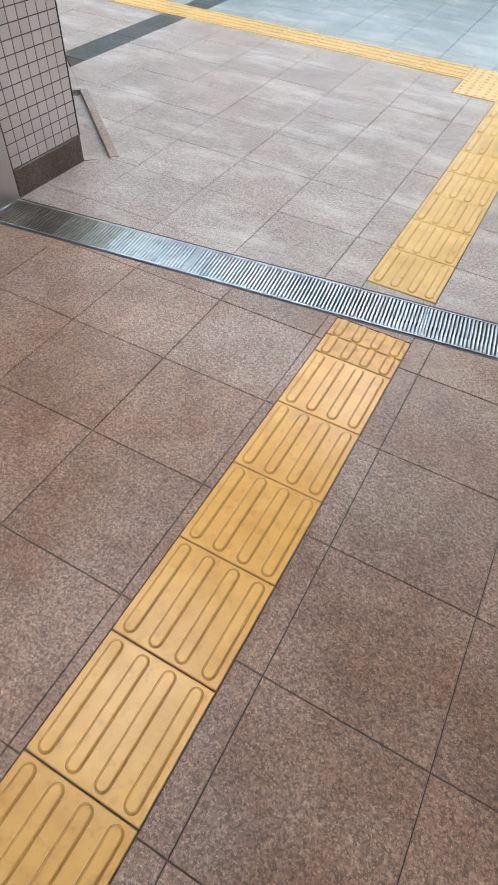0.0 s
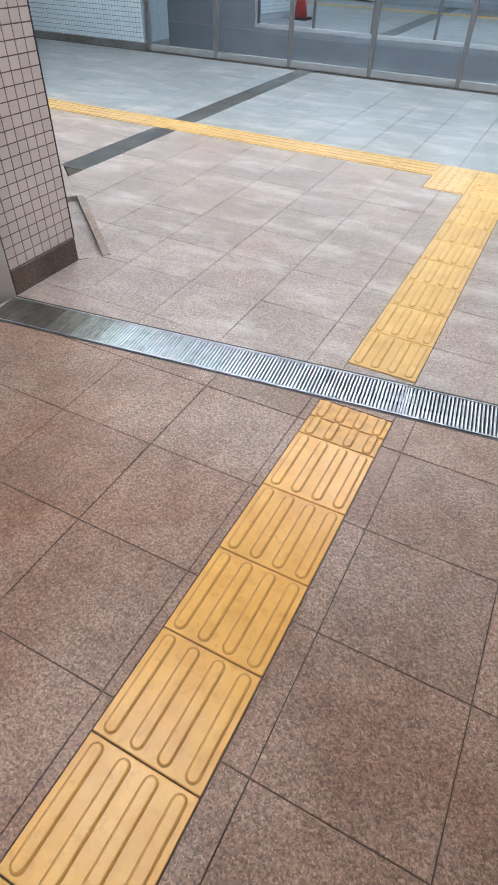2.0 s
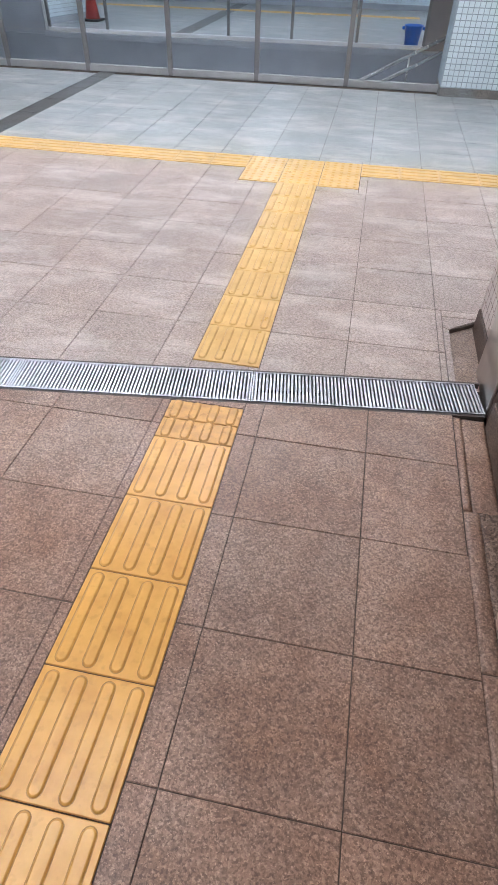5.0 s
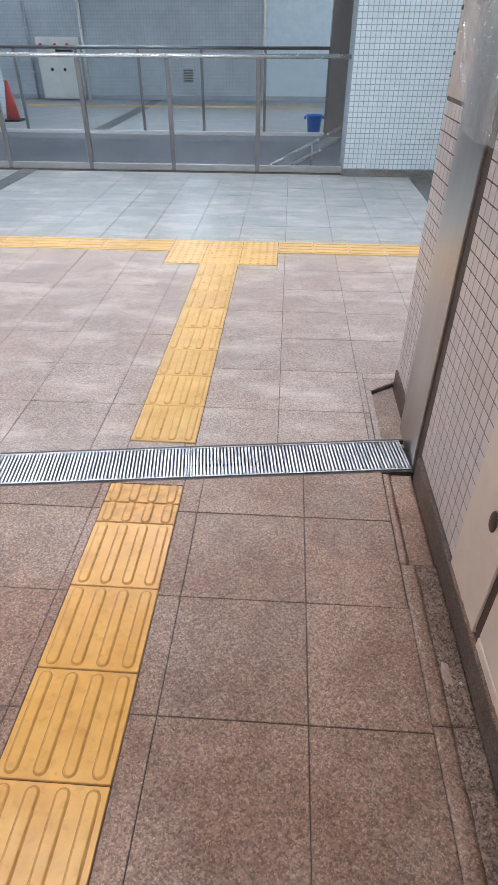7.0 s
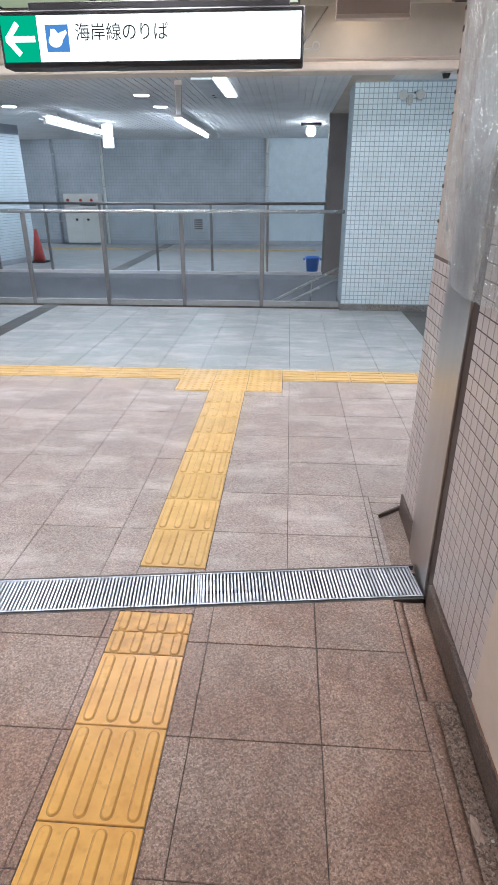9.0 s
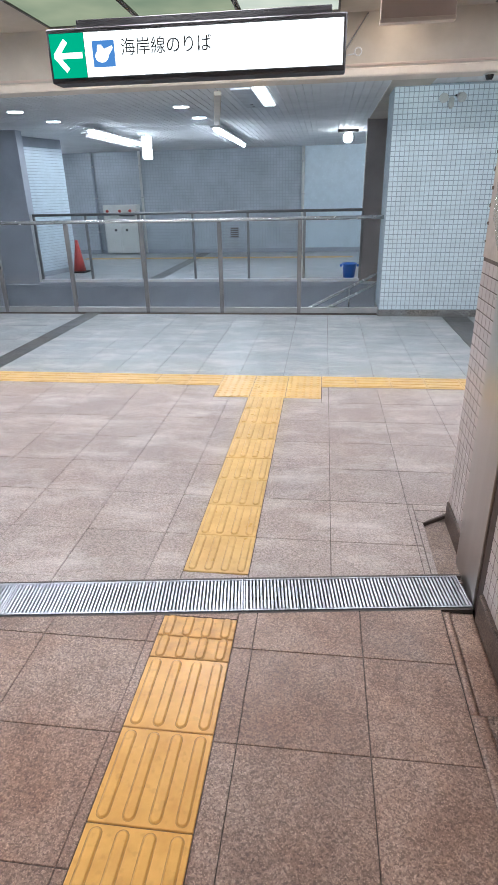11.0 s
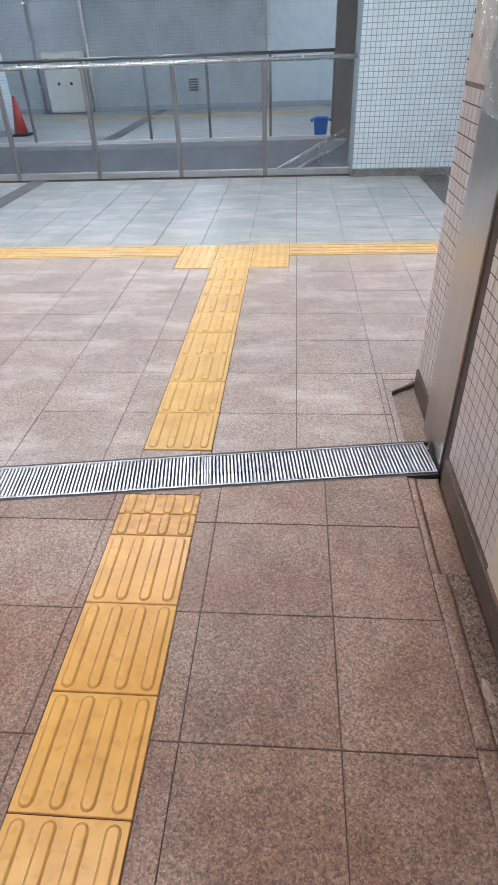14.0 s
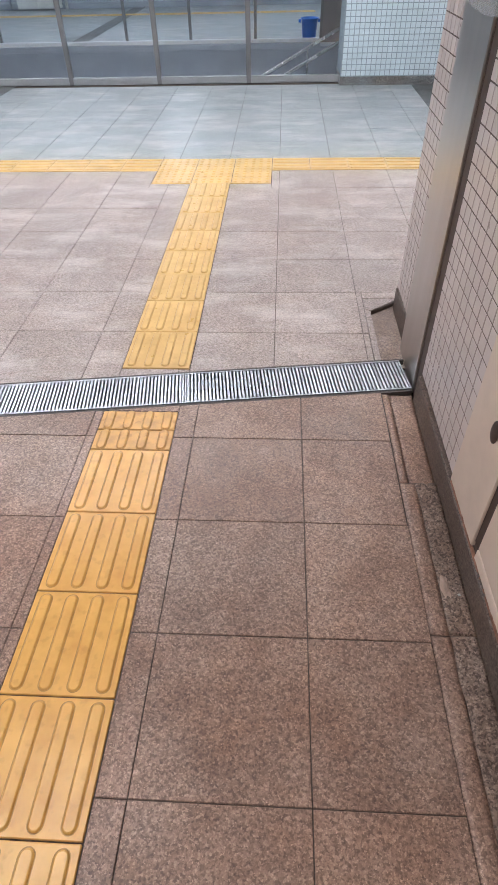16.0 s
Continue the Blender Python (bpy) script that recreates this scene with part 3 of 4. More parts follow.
def jamb(name, x, side, y0, y1, s0, s1):
    """A steel shutter guide: a folded face with a dark slot beside it. side: +1 faces left."""
    t = thing(name, "brushed stainless steel shutter guide post with a dark slot", "shutter guide", "shutter guides", (x, 0, 0))
    d = 0.03 * side
    a, b = sorted((0, d))
    part("face", box(a, b, y0, y1, -0.035, 2.6, 0.004), STEEL, t)
    a, b = sorted((d * 0.3, d))
    part("slot", box(a, b, s0, s1, -0.035, 2.6), SLOT_BROWN, t, "dark brown shutter slot")
    return t


jamb("shutter_guide", 0.945, 1, 0.71, 1.035, 0.642, 0.71)
jamb("shutter_guide", -1.945, -1, 0.3, 0.55, 0.272, 0.3)

structure("baseboard_right", box(0.938, 0.972, -4.5, 0.64, -0.04, 0.108, 0.004), SKIRT_GRANITE, "dark rough granite skirting", "skirting")
structure("baseboard_right_end", box(0.963, 0.99, 1.036, 1.4, -0.04, 0.09, 0.004), SKIRT_GRANITE, "dark rough granite skirting", "skirting")
structure("baseboard_left_near", box(-1.985, -1.94, -4.5, 0.268, -0.04, 0.11, 0.004), SKIRT_GRANITE, "dark granite skirting below the mosaic", "skirting")
structure("baseboard_left", box(-1.985, -1.946, 0.555, 1.02, -0.04, 0.125, 0.004), SKIRT_GRANITE, "dark granite skirting below the mosaic", "skirting")
structure("edge_strip", box(-1.972, -1.949, 1.019, 1.024, 0.125, 3.0, 0.001), DARK_STEEL, "dark metal corner bead on the tiled wall", "corner bead")

t = thing("downlight", "warm glowing downlight in the concourse ceiling", "ceiling light", "", (0.88, 4.93, HALL_TOP))
part("rim", box(-0.09, 0.09, -0.09, 0.09, -0.012, -0.004, 0.003), WHITE, t)
part("lens", tube((0, 0, -0.02), (0, 0, -0.0125), 0.06, seg=20), LAMP_WARM, t)

# ---- gutters beside the walls, a step lower than the floor ----
structure("gutter_right", box(0.842, 0.965, 0.88, 1.33, -0.05, -0.024), GUTTER_GRANITE, "rough granite gutter recessed beside the wall", "gutter")
structure("gutter_right_end", prism([(0.842, 1.326), (0.968, 1.326), (0.968, 1.425)], -0.05, -0.024), GUTTER_GRANITE, "rough granite gutter corner", "gutter")
structure("gutter_left", prism([(-1.95, 1.02), (-1.861, 1.126), (-2.593, 1.769), (-2.684, 1.665)], -0.05, -0.032), PALE_GRANITE, "rough granite gutter recessed beside the splayed wall", "gutter")

# ---- tactile paving ----
def bar_shape(bm, x, y0, y1, z, w=0.0172, h=0.0056, dirt=0.0024):
    """A raised bar with rounded ends and shoulders, along y, in a narrow line of trodden-in dirt."""
    ring = [(w, a) for a in [math.pi * k / 7 for k in range(8)]]
    outline = [(math.cos(a), math.sin(a), y1 - w) for _, a in ring] + [(-math.cos(a), -math.sin(a), y0 + w) for _, a in ring]
    levels = []
    for r, zz in ((w + dirt, z + 0.0002), (w, z + 0.0004), (w * 0.86, z + h * 0.7), (w * 0.7, z + h)):
        levels.append([bm.verts.new((x + r * c, cy + r * q, zz)) for c, q, cy in outline])
    k = len(outline)
    for lv, (a, b) in enumerate(zip(levels, levels[1:])):
        for i in range(k):
            f = bm.faces.new((a[i], a[(i + 1) % k], b[(i + 1) % k], b[i]))
            f.material_index = 1 if lv == 0 else 0
    bm.faces.new(levels[-1])


def tactile_mesh(length, bars, mat=YELLOW, dirt=None):
    bm = box(-0.1478, 0.1478, -length / 2 + 0.002, length / 2 - 0.002, -0.03, 0.003, 0.002)
    for i in range(4):
        for a, b in bars:
            bar_shape(bm, -0.1125 + 0.075 * i, a, b, 0.003)
    me = mesh_of("tactile_tile", bm, mat)
    me.materials.append(dirt or TRODDEN)
    return me


full_bar = tactile_mesh(0.3, ((-0.138, 0.138),))
short_bar = tactile_mesh(0.1105, ((-0.0535, 0.0535),), DIRTY_YELLOW)
far_bar = tactile_mesh(0.298, ((-0.137, 0.137),), GLARE_YELLOW, FAR_DIRT)
cross_bar = tactile_mesh(0.3015, ((-0.139, 0.139),), GLARE_YELLOW, FAR_DIRT)
bm = box(-0.148, 0.148, -0.148, 0.148, -0.03, 0.003, 0.002)
for i in range(5):
    for j in range(5):
        d = bmesh.new()
        bmesh.ops.create_cone(d, cap_ends=True, segments=8, radius1=0.0165, radius2=0.0085, depth=0.006)
        d.transform(Matrix.Translation((-0.12 + 0.06 * i, -0.12 + 0.06 * j, 0.006)))
        merged(bm, d)
dot_tile = mesh_of("tactile_tile", bm, GLARE_YELLOW)


def strip(label, places):
    s = tagged(new("tactile_strip"), label, "tactile paving", "tactile strips")
    for me, x, y, rz in places:
        ob = part("tactile_tile", me, None, s)
        ob.matrix_basis = pose(x, y, random.uniform(-0.0006, 0.0006), 0, 0, rz + random.uniform(-0.15, 0.15))


strip("worn yellow tactile strip with raised bars in brown floor", [(full_bar, -0.15, 0.15 - 0.3 * i, 0) for i in range(15)] + [(short_bar, -0.15, 0.3555, 0), (short_bar, -0.15, 0.4675, 0)])
strip("yellow tactile strip with raised bars beyond the grate", [(far_bar, -0.143, 0.966 + 0.298 * i, 0) for i in range(8)])
strip("yellow block of warning tiles with raised dots", [(dot_tile, -0.437 + 0.3 * i, 3.333 + 0.3 * j, 0) for i in range(3) for j in range(2)])
strip("long yellow tactile strip crossing the concourse", [(cross_bar, -0.737 - 0.3 * i, 3.633, 90) for i in range(28)])
strip("long yellow tactile strip crossing the concourse", [(cross_bar, 0.463 + 0.3 * i, 3.64, 90) for i in range(16)])

# ---- stone floor tiles ----
HOLES = [(-0.3, 0.0, -4.2, 0.527), (-0.2935, 0.0075, 0.814, 3.185), (-0.59, 0.315, 3.18, 3.786), (-9.2, -0.59, 3.48, 3.786), (0.315, 5.3, 3.488, 3.793),
         (-3.13, -2.905, 1.4, 6.75), (1.88, 2.2, 1.4, 6.75), (0.812, 1.3, 0.0, 1.45)]
J = 0.0015
shared = {}


def lay(parent, cells, clips, mat, nearest):
    rest = bmesh.new()
    left_over = 0
    for c in cells:
        rects = [c]
        for hole in HOLES:
            rects = [q for r in rects for q in minus(r, hole)]
        for x0, x1, y0, y1 in rects:
            pts = [(x0 + J, y0 + J), (x1 - J, y0 + J), (x1 - J, y1 - J), (x0 + J, y1 - J)]
            cut = pts
            for a, b, d in clips((x0 + x1) / 2, (y0 + y1) / 2):
                cut = clip(cut, a, b, d) if cut else cut
            if len(cut) < 3 or area(cut) < 0.0006:
                continue
            if not nearest((x0 + x1) / 2, (y0 + y1) / 2):
                prism(cut, -0.02, 0, 0.0014, rest)
                left_over += 1
                continue
            if len(cut) == 4 and abs(area(cut) - area(pts)) < 1e-6:
                key = (round(x1 - x0, 3), round(y1 - y0, 3), mat.name)
                if key not in shared:
                    w, h = (x1 - x0) / 2 - J, (y1 - y0) / 2 - J
                    shared[key] = mesh_of("stone_tile", prism([(-w, -h), (w, -h), (w, h), (-w, h)], -0.02, 0, 0.0014), mat)
                ob = part("stone_tile", shared[key], None, parent)
                ob.location = ((x0 + x1) / 2, (y0 + y1) / 2, random.uniform(-0.0007, 0.0005))
            else:
                part("stone_tile", prism(cut, -0.02, 0, 0.0014), mat, parent)
    if left_over:
        tagged(part("stone_tiles", rest, mat, parent), kind="stuff")
    else:
        rest.free()


xs = [0.815, 0.484] + [0.075 - 0.409 * i for i in range(6)]
ys = [0.773 - 0.397 * i for i in range(14)]
lay(floor_near, [(b, a, d, c) for a, b in zip(xs, xs[1:]) for c, d in zip(ys, ys[1:])],
    lambda x, y: ((SKEW, -1, -NEAR_EDGE + 0.011), (1, 0, LEFT)), GRANITE, lambda x, y: y > -3.2)
xs = [0.372 + 0.412 * i for i in range(-23, 24)]
ys = [0.33 + 0.3935 * i for i in range(17)]


def hall_clips(x, y):
    out = [(-SKEW, 1, FAR_EDGE + 0.011), (0, -1, -6.745)]
    if y < 1.5:
        if y < 1.1:
            out.append((1, 0, LEFT))
        if x > 1.3:
            out.append((0, 1, 1.42))
    if x < -1.6 and 0.7 < y < 1.117:
        out.append((0.116, -0.089, -0.3161))
    if x < -1.6 and 1.117 < y < 2.7:
        out.append((0.66, 0.751, 0.66 * -1.861 + 0.751 * 1.126))
    if y < 2.42 and x < -3.4:
        out.append((0, 1, 2.45))
    return out


cells = [q for a, b in zip(xs, xs[1:]) for c, d in zip(ys, ys[1:]) for q in ((a, b, c, min(d, 3.635)), (a, b, max(c, 3.635), d)) if q[3] - q[2] > 0.01]
# past the crossing strip the bluer tile colour stands for cooler light
lay(floor_hall, [q for q in cells if q[3] > 3.64], hall_clips, COOL_LIT_GRANITE, lambda x, y: -4.0 < x < 2.0)
lay(floor_hall, [q for q in cells if q[3] <= 3.64], hall_clips, PALE_GRANITE, lambda x, y: -4.0 < x < 2.0 and y < 3.6)
for nm, x0, x1 in (("floor_band", -3.13, -2.905), ("floor_band", 1.88, 2.2)):
    band = tagged(new(nm), "dark grey granite band set in the pale floor", "floor band", kind="structure")
    y = 2.2 if x0 < 0 else 1.45
    while y < 6.7:
        y1 = min(y + 0.6, 6.745)
        part("stone_tile", prism([(x0 + J, y + J), (x1 - J, y + J), (x1 - J, y1 - J), (x0 + J, y1 - J)], -0.02, 0, 0.0014), DARK_GRANITE, band)
        y += 0.6

part("dark_band", box(-3.21, -2.935, 9.7, 15.5, -0.01, 0.003), DARK_GRANITE, floor_back, "dark stone band")

# gutter stones along the right wall of the passage
def hewn(x0, x1, y0, y1, z, rough=0.003, step=0.012, ragged=0.004, seed=0.0):
    """A hewn stone slab: a pitted top, worn arrises and uneven long edges."""
    bm = bmesh.new()
    nx, ny = max(3, round((x1 - x0) / step)), max(3, round((y1 - y0) / step))
    rows = []
    for j in range(ny + 1):
        y = y0 + (y1 - y0) * j / ny
        wob = ragged * noise.noise(Vector((y * 11, seed, 3.1))) + 0.5 * ragged * noise.noise(Vector((y * 37, seed, 7.3)))
        row = []
        for i in range(nx + 1):
            x = x0 + wob + (x1 - x0 - wob) * i / nx
            dz = rough * (0.8 * noise.noise(Vector((x * 45, y * 45, seed))) + 0.7 * noise.noise(Vector((x * 110, y * 110, seed + 5))))
            if i in (0, nx) or j in (0, ny):
                dz -= 0.0035
            row.append(bm.verts.new((x, y, z + dz)))
        rows.append(row)
    for p, q in zip(rows, rows[1:]):
        for i in range(nx):
            bm.faces.new((p[i], p[i + 1], q[i + 1], q[i]))
    rim = rows[0][:] + [r[-1] for r in rows[1:]] + rows[-1][-2::-1] + [r[0] for r in rows[-2:0:-1]]
    low = [bm.verts.new((v.co.x, v.co.y, -0.05)) for v in rim]
    for i in range(len(rim)):
        k = (i + 1) % len(rim)
        bm.faces.new((rim[i], low[i], low[k], rim[k]))
    return bm


gut = tagged(new("gutter_stones"), "rough worn granite gutter stones beside the wall", "gutter", kind="structure")
part("stone_slab", hewn(0.846, 0.938, 0.172, 0.672, -0.013, 0.003, seed=1.0), GRANITE, gut, "", True)
for i, (y0, y1) in enumerate(((-0.392, 0.168), (-0.99, -0.397), (-1.59, -0.995), (-2.19, -1.595), (-2.79, -2.195))):
    part("stone_slab", hewn(0.868, 0.938, y0, y1, 0.001, 0.0055, 0.008, 0.006, seed=2.0 + i), ROUGH_GRANITE, gut, "", True)
    part("mortar_strip", hewn(0.8155, 0.867, y0, y1, -0.001, 0.002, 0.012, 0.0008, seed=9.0 + i), GRANITE, gut, "", True)
part("border_stone", hewn(0.8155, 0.844, 0.172, 0.66, -0.0005, 0.001, 0.009, 0.001, seed=20.0), GRANITE, gut, "", True)
part("gutter_bed", box(0.815, 0.94, -3.0, 0.17, -0.05, -0.008), GROUT, gut)
chip = bmesh.new()
bmesh.ops.create_icosphere(chip, subdivisions=3, radius=1)
for v in chip.verts:
    v.co *= 1 + 0.55 * noise.noise(v.co * 1.6 + Vector((4, 1, 2)))
chip.transform(Matrix.Translation((0.884, -0.245, 0.0)) @ Matrix.Diagonal((0.012, 0.038, 0.0058, 1)))
part("worn_patch", chip, OLD_MORTAR, gut, "pale pink patch of old mortar")
crumb = bmesh.new()
bmesh.ops.create_icosphere(crumb, subdivisions=1, radius=0.006)
crumb.transform(pose(0.915, -0.275, 0.009, 20, 30, 10) @ Matrix.Diagonal((1, 0.7, 0.6, 1)))
tagged(part("plaster_crumb", crumb, WHITE), "small white plaster crumb lying on the gutter stone", "debris")
part("stone_tile", prism([(-2.593, 1.769), (-2.684, 1.665), (-3.55, 2.42), (-3.46, 2.53)], -0.05, 0.0, 0.001), PALE_GRANITE, floor_hall)
kerb = tagged(new("gutter_border"), "thin granite border stones round the recessed gutter", "gutter border", kind="structure")
part("border_stone", prism([(0.814, 0.9), (0.841, 0.904), (0.841, 1.328), (0.814, 1.345)], -0.05, 0.0, 0.001), PALE_GRANITE, kerb)
part("border_stone", prism([(0.814, 1.348), (0.841, 1.331), (0.975, 1.436), (0.975, 1.448), (0.814, 1.448)], -0.05, 0.0, 0.001), PALE_GRANITE, kerb)
part("border_stone", prism([(-1.861, 1.126), (-1.832, 1.159), (-2.564, 1.802), (-2.593, 1.769)], -0.03, 0.0035, 0.0015), GUTTER_GRANITE, kerb)
part("border_stone", prism([(0.978, 1.42), (1.298, 1.42), (1.298, 1.448), (0.978, 1.448)], -0.05, 0.0, 0.001), PALE_GRANITE, kerb)

# ---- mosaic on the walls ----
mosaic(left_wall, (-1.953, 0.558, 0.128), (0, 1, 0), 8, 47, 0.0575, 0.052, 0.005, 0.0025, PINK_TILE)
mosaic(right_wall, (0.972, 1.395, 0.092), (0, -1, 0), 7, 23, 0.0575, 0.0515, 0.0048, 0.0018, PINK_TILE)
mosaic(right_wall, (0.9545, 0.645, 0.112), (0, -1, 0), 10, 30, 0.055, 0.0515, 0.0048, 0.0018, PINK_TILE)
mosaic(left_wall, (-1.953, -0.28, 0.112), (0, 1, 0), 9, 40, 0.06, 0.052, 0.005, 0.0025, PINK_TILE, limit=0)
board = tagged(part("bare_board", box(0.9685, 0.974, 0.985, 1.398, 1.29, 3.05, 0.001), BOARD, right_wall, "bare pinkish board where tiles were stripped"))
for k in range(22):
    part("mortar_lump", box(0.9645, 0.973, 1.388 + random.uniform(-0.01, 0.012), 1.398, 1.35 + 0.0667 * k, 1.35 + 0.0667 * k + random.uniform(0.006, 0.02), 0.002), JOINT, right_wall)

# hydrant cabinet set in the passage wall
t = thing("wall_cabinet", "beige painted steel wall cabinet with peeling lower edge", "wall cabinet", "", (0.95, 0, 0))
part("frame", box(-0.006, 0.02, -0.18, 0.085, 0.112, 1.5, 0.003), BEIGE, t)
part("door", box(-0.004, 0.02, -1.0, -0.218, 0.15, 1.5, 0.003), BEIGE, t)
part("lower_rail", box(-0.006, 0.02, -1.0, -0.219, 0.112, 0.148, 0.002), BEIGE, t)
part("gap", box(0.001, 0.02, -0.218, -0.18, 0.135, 1.5), SLOT_BROWN, t, "dark gap beside the door")
bm = bmesh.new()
bmesh.ops.create_uvsphere(bm, u_segments=16, v_segments=10, radius=1)
bm.transform(pose(-0.008, -0.088, 0.46) @ Matrix.Diagonal((0.008, 0.022, 0.034, 1)))
part("pull", bm, SLOT_BROWN, t, "dark oval pull", True)
chips = bmesh.new()
edge = []
for k in range(111):
    y = 0.085 - k * 0.01
    edge.append((y, 0.113 + 0.011 * noise.noise(Vector((y * 14, 0.4, 0))) + 0.006 * noise.noise(Vector((y * 60, 1.7, 0)))))
cols = [[chips.verts.new((x, y, z)) for x, z in ((-0.0005, 0.098), (-0.0085, 0.099), (-0.0085, zt - 0.002), (-0.006, zt), (-0.0005, zt))] for y, zt in edge]
for p, q in zip(cols, cols[1:]):
    for i in range(4):
        chips.faces.new((p[i], q[i], q[i + 1], p[i + 1]))
part("rust_edge", chips, RUST, t, "ragged rusty lower edge")

# plastic film hung over the stripped wall
bm = bmesh.new()
NU, NV = 34, 60
grid = []
for i in range(NU + 1):
    col = []
    u = i / NU
    y = 1.14 - 0.8 * u
    low = 1.235 + 0.24 * max(0, 1 - u / 0.34) ** 1.3 + 0.008 * math.sin(9 * u)
    for j in range(NV + 1):
        z = low + (2.58 - low) * j / NV
        yy = y + (1 - u) * 0.03 * max(0, (z - 1.35)) / 0.9
        w = noise.noise(Vector((y * 9, z * 3.2, 0.3))) * 0.014 + noise.noise(Vector((y * 30, z * 22, 2.0))) * 0.007
        col.append(bm.verts.new((0.922 - 0.008 * math.sin(3.0 * u) + w, yy + 0.3 * w, z)))
    grid.append(col)
for i in range(NU):
    for j in range(NV):
        bm.faces.new((grid[i][j], grid[i + 1][j], grid[i + 1][j + 1], grid[i][j + 1]))
film = tagged(part("plastic_sheet", bm, FILM, None, "", True), "crinkled clear plastic sheet hung over the stripped wall", "plastic sheet")

# ---- tiled columns ----
def column(x0, x1, y0, y1, label):
    c = tagged(new("tiled_column"), label, "column", "tiled columns")
    part("core", box(x0, x1, y0, y1, -0.04, FAR_TOP), BLUE_JOINT, c, "grey joint mortar")
    part("plinth", box(x0 - 0.012, x1 + 0.012, y0 - 0.012, y1, -0.02, 0.085, 0.004), PLINTH_GRANITE, c, "grey stone plinth")
    mosaic(c, (x0, y0, 0.09), (1, 0, 0), int((x1 - x0) / 0.0555 + 0.01), 46, 0.0555, 0.0555, 0.0085, 0.004, BLUE_TILE, limit=0)
    return c


column(1.055, 3.0, 6.56, 7.2, "square column in pale blue mosaic with a grey plinth")
column(-9.4, -5.49, 6.70, 7.3, "wide column in pale blue mosaic with a grey plinth")

t = thing("emergency_lamp", "grey twin-head emergency lamp on the tiled column", "emergency lamp", "", (1.7, 6.55, 2.53))
part("back_box", box(-0.03, 0.03, -0.05, 0.0, -0.13, -0.01, 0.014, seg=2), LAMP_GREY, t)
for s in (-1, 1):
    h = part("lamp_head", tube((s * 0.085, -0.02, 0), (s * 0.1, -0.1, -0.03), 0.03, seg=20, r2=0.052), LAMP_GREY, t, smooth=False)
    part("lens", tube((s * 0.1, -0.1, -0.03), (s * 0.101, -0.106, -0.032), 0.046, seg=20), LAMP_GREY, h, "frosted lens")
    part("arm", tube((s * 0.04, -0.02, 0), (s * 0.1, -0.04, 0), 0.01), BLACK, t)

# ---- glass fence along the stairwell ----
fence = thing("glass_fence", "metal fence with clear glass panes and a polished top rail", "fence", "", (0, 6.76, 0))
posts = [-5.45 + 1.0845 * i for i in range(6)]
part("top_rail", tube((-5.49, 0, 1.235), (1.05, 0, 1.235), 0.024, seg=18), CHROME, fence, smooth=True)
part("base_rail", box(-5.49, 1.055, -0.03, 0.03, 0.0, 0.078, 0.006), BASE_GREY, fence)
post_mesh = mesh_of("post", box(-0.028, 0.028, -0.02, 0.02, 0.0, 1.215, 0.004), POST_GREY)
for p in posts:
    part("post", post_mesh, None, fence).location = (p, -0.012, 0)
for a, b in zip(posts, posts[1:] + [1.05]):
    g = part("glass_pane", box(a + 0.03, b - 0.03, 0.0, 0.008, 0.079, 1.2), GLASS, fence)
    g.visible_shadow = False

rail = thing("inner_railing", "dark metal railing beyond the stairwell", "railing", "", (0, 9.52, 0))
part("top_rail", tube((-5.14, 0, 1.25), (0.95, 0, 1.25), 0.024, seg=14), POST_GREY, rail, smooth=True)
part("kerb", box(-5.2, 0.95, -0.075, 0.085, -0.04, 0.045, 0.006), GREY_PANEL, rail, "grey metal kerb")
part("bottom_rail", box(-5.14, 0.95, -0.03, 0.03, 0.045, 0.095, 0.006), RAIL_GREY, rail)
for i in range(7):
    x = -5.12 + 1.012 * i
    part("post", box(x - 0.022, x + 0.022, -0.02, 0.02, 0.095, 1.23, 0.004), POST_GREY, rail)
part("end_post", box(-5.19, -5.15, -0.03, 0.03, 0.045, 1.262, 0.006), RAIL_GREY, rail, "bright metal end post")

# stairs going down behind the fence, with two handrails
stairs = thing("staircase", "grey stairs going down behind the glass fence", "stairs", "", (1.0, 8.1, -0.3))
for i in range(14):
    part("step", box(-0.3 * (i + 1), -0.3 * i, -1.18, 1.32, -0.16 * (i + 1) - 0.16, -0.16 * (i + 1), 0.006), GREY_PANEL, stairs)
for dz, name in ((0.0, "stair_handrail"), (-0.14, "stair_handrail")):
    hr = thing(name, "polished steel handrail sloping down the stairs", "handrail", "stair handrails", (0.08, 7.25, dz))
    part("rail", tube((1.0, 0, 0.478), (-1.4, 0, -0.75), 0.02, seg=14), CHROME, hr, smooth=True)
    for x in (0.6, -0.6):
        z = 0.58 + (x - 1.2) * 0.5115
        part("baluster", tube((x, 0, z - 0.02), (x, 0, z - 0.75), 0.012), CHROME, hr)

# ---- far hall ----
white = thing("tiled_pier", "white tiled wall pier beside the stairwell", "pier", "", (0, 0, 0))
part("face", prism([(-5.91, 9.72), (-5.35, 11.68), (-6.6, 11.68), (-6.6, 9.72)], 0, 2.5), BLUE_JOINT, white)
part("soffit", prism([(-5.9, 9.72), (-5.34, 11.68), (-6.6, 11.68), (-6.6, 9.72)], 2.5, FAR_TOP), GREY_PANEL, white, "dark soffit")
rows = bmesh.new()
for k in range(43):
    z = 0.1 + 0.0555 * k
    prism([(-5.898, 9.73), (-5.338, 11.685), (-5.36, 11.685), (-5.92, 9.73)], z, z + 0.049, 0, rows)
tagged(part("tile_facing", rows, BLUE_TILE, white, "white glazed tile courses"), kind="stuff")
